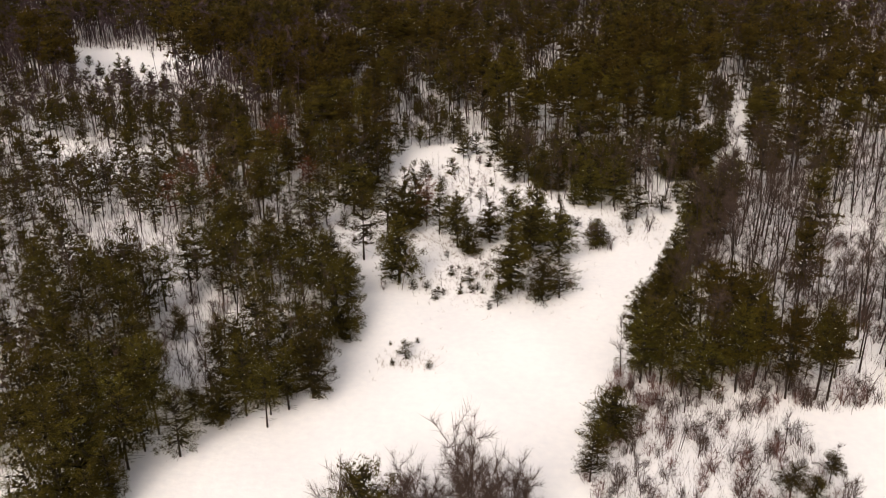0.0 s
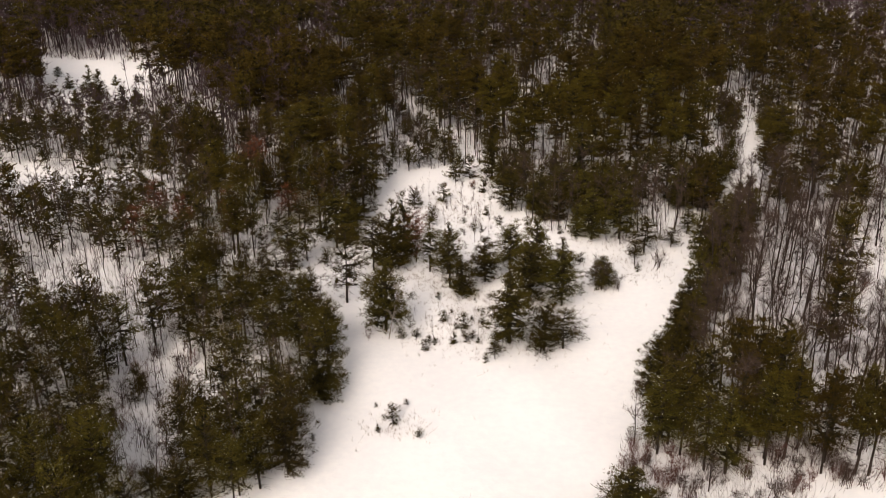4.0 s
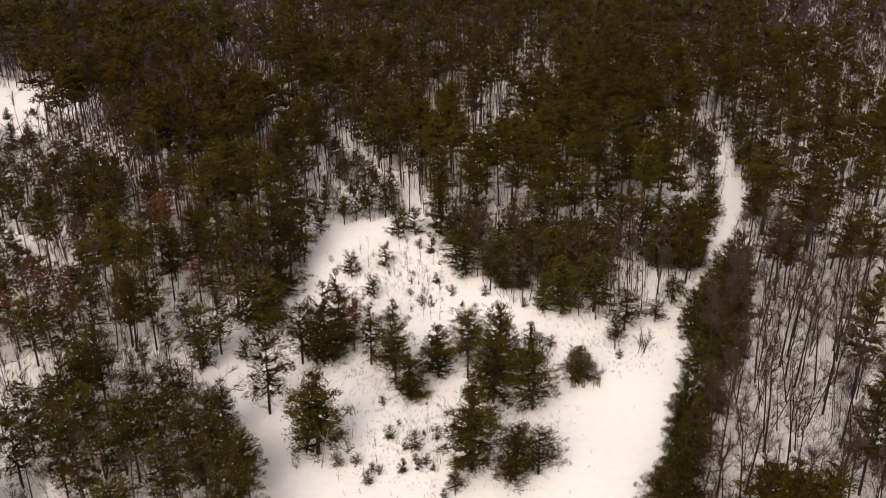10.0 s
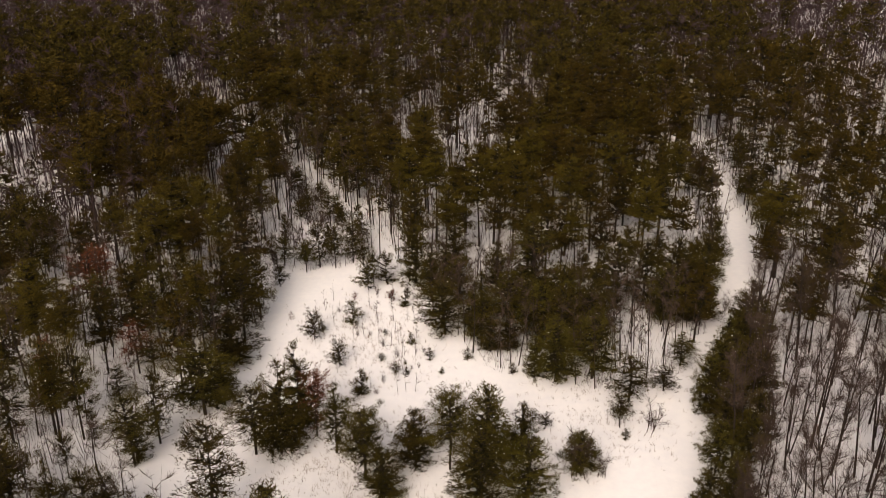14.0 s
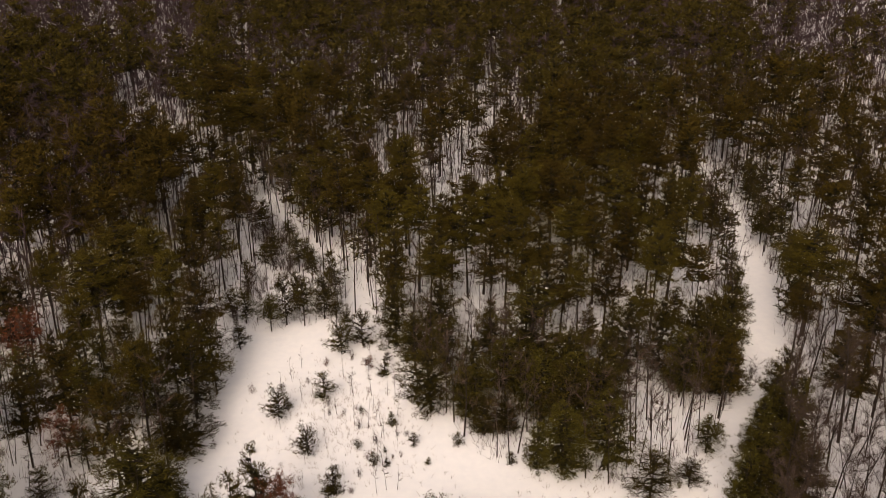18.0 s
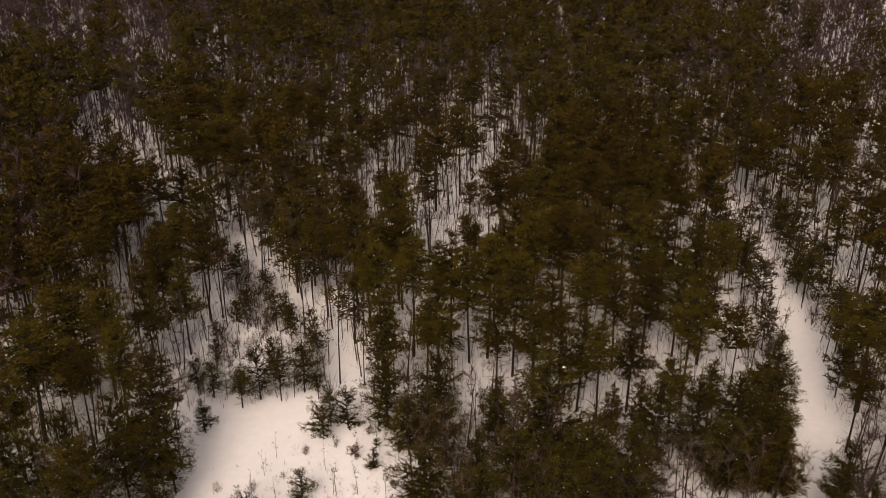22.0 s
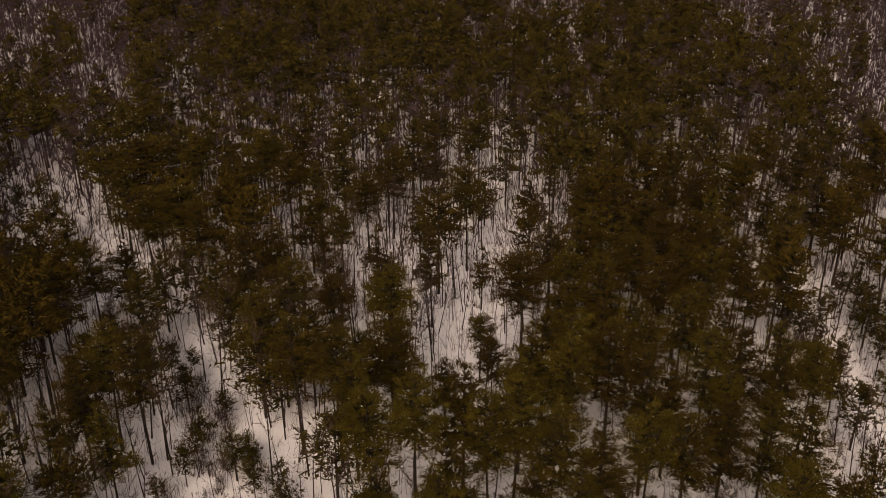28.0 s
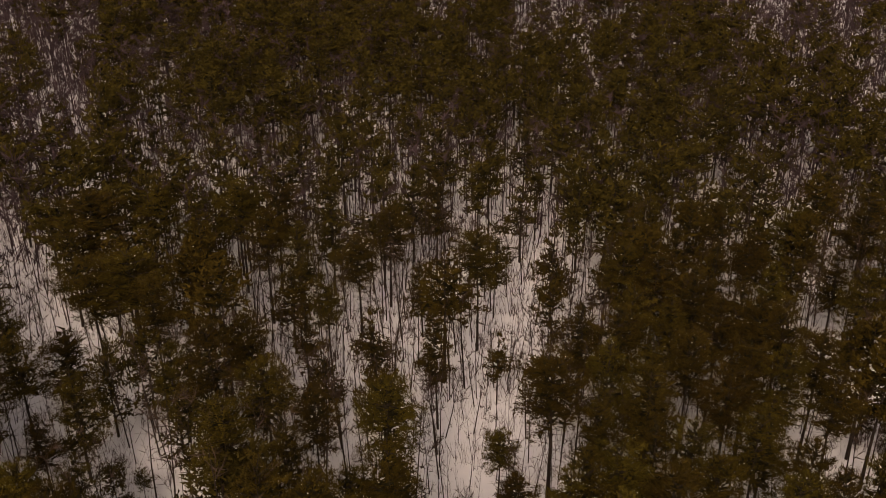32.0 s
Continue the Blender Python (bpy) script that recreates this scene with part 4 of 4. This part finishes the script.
def woods(x, y):
    """What fills the woods at a place: spacing and kind of the pines, spacing of the bare trees, and how tall all stand."""
    if inside(FIELD, x, y) or inside(MEADOW, x, y) or inside(POOL, x, y) or beside(TRAIL[:5], x, y) < 1.7 or beside(TRAIL[4:], x, y) < 0.5 or beside(RIDE, x, y) < (1.2 if y < 184 else 0.6):
        return None
    if inside(OPEN_CORNER, x, y):
        return None
    if inside(BARE_PATCH, x, y):
        return (0, "p", 2.0, 0.55)
    if inside(LOW_WEST, x, y):
        return (3.2, "p", 1.3, 0.55)
    if 166 < y < 215 and beside(TRAIL[:6], x, y) < 6.5:
        return (2.6, "p", 1.8, 0.75)
    if inside(GLADE, x, y):
        return (0, "p", 8.0, 0.5)
    if inside(SCRUB, x, y):
        return (2.3, "p", 1.5, 0.45)
    if y < 222 and beside(RIDE[1:6], x, y) < 6.5 and x > 0.5 - (y - 172) * 0.42:
        return (2.5, "p", 1.6, 0.98)
    if inside(ALLEY, x, y):
        return (0, "p", 2.6, 0.5)
    if beside(GAP, x, y) < 2.6:
        return (7.0, "w", 1.5, 0.62)
    side = hedge_side(x, y)
    if side is not None and side > 0:
        if side < 3.4 and y > 96:
            return None
        if y < 93:
            return (0, "p", 5.0, 0.4)
        return (12.0, "w", 2.1, 0.92)
    if inside(HOLLOW, x, y):
        return (0, "p", 1.9, 0.6)
    if inside(NEARBY, x, y):
        return (5.4, "w", 2.4, 0.6)
    if x < -14 and y < 138:
        return (3.4 if x < -46 else 8.0, "p", 1.8 if x < -46 else 2.4, 0.8)
    if inside(WEST, x, y):
        return (2.9, "p", 1.6, 0.85)
    if x < -14 and y < 190:
        return (3.4 if x < -46 else 4.6, "p" if (x * 7 + y * 3) % 2 < 1 else "w", 1.7 if x < -46 else 1.8, 0.9)
    if y > 170 and x > 62 + (y - 240) * 0.05:
        return (5.6 if x < 92 else 12.0, "w", 2.0, 1.0)
    if y > 330 and x > 40 + (y - 330) * 0.2:
        return (9.0 if x < 85 else 20.0, "w", 2.4, 1.0)
    if 214 < y < 270 and -14 < x + 19 + (y - 223) * 0.57 < 0:
        return (7.5, "w", 1.7, 0.7)
    clump = noise.noise(Vector((x * 0.045, y * 0.03, 3.0)))
    if x < -30 and y > 190:
        return ((3.6 if clump > -0.08 else 7.5) if y < 290 or x > -30 - (y - 290) * 0.25 else 11.0, "w", 1.6 if y < 270 else 1.8, 1.0)
    if x < -8 and y < 260:
        return (4.2, "w", 1.45, 0.95)
    if y < 290 and x < 33:
        return (6.0, "w", 1.5, 0.95)
    return (4.0 if clump > -0.12 else 7.0, "w", 1.8 if y < 340 else 2.0, 0.95)


def scatter():
    """Trees set at random, none nearer to another than the spacing asks."""
    cells, out = {}, []
    for x, y in taken:
        cells.setdefault((int(x // 5), int(y // 5)), []).append((x, y, "pine"))
    for n in range(130000):
        y = rnd.uniform(66, 470)
        left, right = max(-58 - (y - 71) * 0.47, -172), 52 + (y - 71) * 0.37
        x = rnd.uniform(-172, 190)
        if not left < x < right:
            continue
        zone = woods(x, y)
        if zone is None:
            continue
        gap, key, bare_gap, tall = zone
        kind = key if n % 3 == 0 else "b"
        if kind != "b" and (not gap or beside(TRAIL[:5], x, y) < 2.3 or beside(TRAIL[4:], x, y) < 1.2 or beside(RIDE, x, y) < (2.0 if y < 184 else 1.3)):
            continue
        i, j = int(x // 5), int(y // 5)
        clear = True
        for di in (-2, -1, 0, 1, 2):
            for dj in (-2, -1, 0, 1, 2):
                for a, b, what in cells.get((i + di, j + dj), ()):
                    need = (bare_gap if what == "bare" else 1.3) if kind == "b" else (1.0 if what == "bare" else gap)
                    if math.hypot(x - a, y - b) < need:
                        clear = False
        if clear:
            cells.setdefault((i, j), []).append((x, y, "bare" if kind == "b" else "pine"))
            out.append((kind, x, y, tall * rnd.uniform(0.7, 1.1), rnd.uniform(0, 360)))
    return out


made = 0
for kind, x, y, size, turn in sorted(scatter(), key=lambda p: p[2]):
    wide = rnd.uniform(0.85, 1.15) if kind == "b" else rnd.uniform(0.95, 1.3)
    if kind == "b" and made < 290 and y < 166 and (hedge_side(x, y) or 0) > 0:
        made += 1
        stand(rnd.choice(BARE), x, y, size, turn, "bare trees of the hardwoods", "", wide)
        continue
    if kind == "w" and y < 168 and x > 20:
        stand(rnd.choice(WHITE), x, y, size, turn, "tall pines among the hardwoods", "", wide)
        continue
    kinds = {"w": MID_WHITE if y < 240 else FAR_WHITE, "p": MID_PITCH, "o": OPEN, "b": (FAR_BARE if x < -34 and y > 185 else POLE if -34 < x < 62 and 172 < y < 330 and rnd.random() < 0.4 else MID_BARE if y < 250 else FAR_BARE)}[kind]
    rest["bare" if kind == "b" else "pine"].append((rnd.choice(kinds), x, y, size, radians(turn), wide))
mass("pine_woods", WHITE + MID_WHITE + FAR_WHITE + MID_PITCH + PITCH + OPEN + RUST, rest["pine"], "wide dark green pine woods on snow", "pine woods")
mass("bare_woods", BARE + MID_BARE + FAR_BARE + POLE, rest["bare"], "wide leafless grey-brown hardwoods on snow", "bare woods")


def brush():
    """Whips, stalks and dead stems that stand out of the snow under the trees."""
    rng = np.random.default_rng(5)
    foot = []
    for _ in range(46000):
        y = 66 + 334 * rnd.random() ** 0.8
        x = rnd.uniform(max(-58 - (y - 71) * 0.47, -150), 52 + (y - 71) * 0.37)
        if woods(x, y) is not None:
            foot.append((x, y, lift(x, y)))
            side = hedge_side(x, y)
            if side is not None and side > 0:
                foot.append((x + 0.9, y - 0.7, lift(x + 0.9, y - 0.7)))
    foot = np.repeat(np.array(foot), 5, 0)
    foot[:, :2] += rng.normal(0, 0.35, (len(foot), 2))
    axes = rng.normal(0, 0.30, foot.shape) + (0, 0, 1)
    axes /= np.linalg.norm(axes, axis=1, keepdims=True)
    high = rng.uniform(0.5, 2.6, (len(foot), 1)) ** 1.1
    right = np.array([(hedge_side(x, y) or 0) > 0 for x, y, _ in foot])[:, None]
    side = np.where(foot[:, 1:2] > 220, 0.045, np.where(right, 0.014, 0.02))
    tris = blades(rng, foot + axes * high * 0.45, axes * high, 1.0, side)
    tagged(new("brush", soup("brush", tris, [HAZE])), "thin brown whips and stems sticking out of the snow", "brush", kind="stuff")


brush()
briers = []
for k in range(240):
    y = rnd.uniform(68, 95)
    x = rnd.uniform(11.5 + (y - 80) * 0.3, 48)
    if inside(OPEN_CORNER, x, y):
        continue
    if k < 110:
        stand(SHRUB[k % 5], x, y, rnd.uniform(0.6, 1.35), rnd.uniform(0, 360), "shrubs of the brushy corner")
    else:
        briers.append((SHRUB[k % 5], x, y, rnd.uniform(0.4, 0.9), rnd.uniform(0, 6.28), 1.2))
for k in range(90):
    x, y = rnd.uniform(43, 63), rnd.uniform(100, 132)
    if k < 40:
        stand(SHRUB[k % 5], x, y, rnd.uniform(0.6, 1.2), rnd.uniform(0, 360), "shrubs of the brushy corner")
    else:
        briers.append((SHRUB[k % 5], x, y, rnd.uniform(0.4, 0.9), rnd.uniform(0, 6.28), 1.2))
mass("briers", SHRUB, briers, "low reddish-brown briers tangled in the snow", "briers")
for k in range(44):
    x, y = rnd.uniform(-40, -28), rnd.uniform(85, 111)
    if inside(BARE_PATCH, x, y):
        stand(*((PITCH[k % 6], x, y, rnd.uniform(0.2, 0.45)) if k % 4 == 0 else (SHRUB[k % 5], x, y, rnd.uniform(0.6, 1.3))), rnd.uniform(0, 360), "low growth between the scrub pines")
n = 0
while n < 34:
    x, y = rnd.uniform(38, 64), rnd.uniform(158, 214)
    if 2.1 < beside(TRAIL, x, y) < 6.5:
        stand(SHRUB[n % 3 * 2], x, y, rnd.uniform(0.5, 1.2), rnd.uniform(0, 360), "shrubs along the trail")
        n += 1
n = 0
while n < 44:
    x, y = rnd.uniform(-26, -3), rnd.uniform(171, 218)
    if inside(SCRUB, x, y) and beside(RIDE, x, y) > 2.0:
        stand(SHRUB[n % 3 * 2], x, y, rnd.uniform(0.6, 1.25), rnd.uniform(0, 360), "shrubs behind the clearing")
        n += 1


def stalks():
    """Dry grass and weed stalks that poke through the snow round the trees of the clearing."""
    rng = np.random.default_rng(9)
    foot = []
    for cx, cy, rx, ry, n in ((0, 120, 11, 9, 900), (-6, 132, 8, 6, 420), (-2, 155, 8, 11, 700), (8, 122, 6, 8, 400), (20, 136, 9, 7, 320), (25, 145, 9, 3, 320), (-9, 97, 4, 3, 120)):
        p = rng.normal(0, 0.55, (n, 2)) * (rx, ry) + (cx, cy)
        foot += [(x, y, lift(x, y)) for x, y in p if inside(FIELD, x, y)]
    foot = np.repeat(np.array(foot), 4, 0)
    foot[:, :2] += rng.normal(0, 0.12, (len(foot), 2))
    axes = rng.normal(0, 0.4, foot.shape) + (0, 0, 1)
    axes /= np.linalg.norm(axes, axis=1, keepdims=True)
    high = rng.uniform(0.2, 0.75, (len(foot), 1))
    tris = blades(rng, foot + axes * high * 0.45, axes * high, 1.0, 0.014)
    tagged(new("dry_grass", soup("dry_grass", tris, [GRASS])), "dry tan grass stalks poking through the snow", "dry grass", kind="stuff")


stalks()
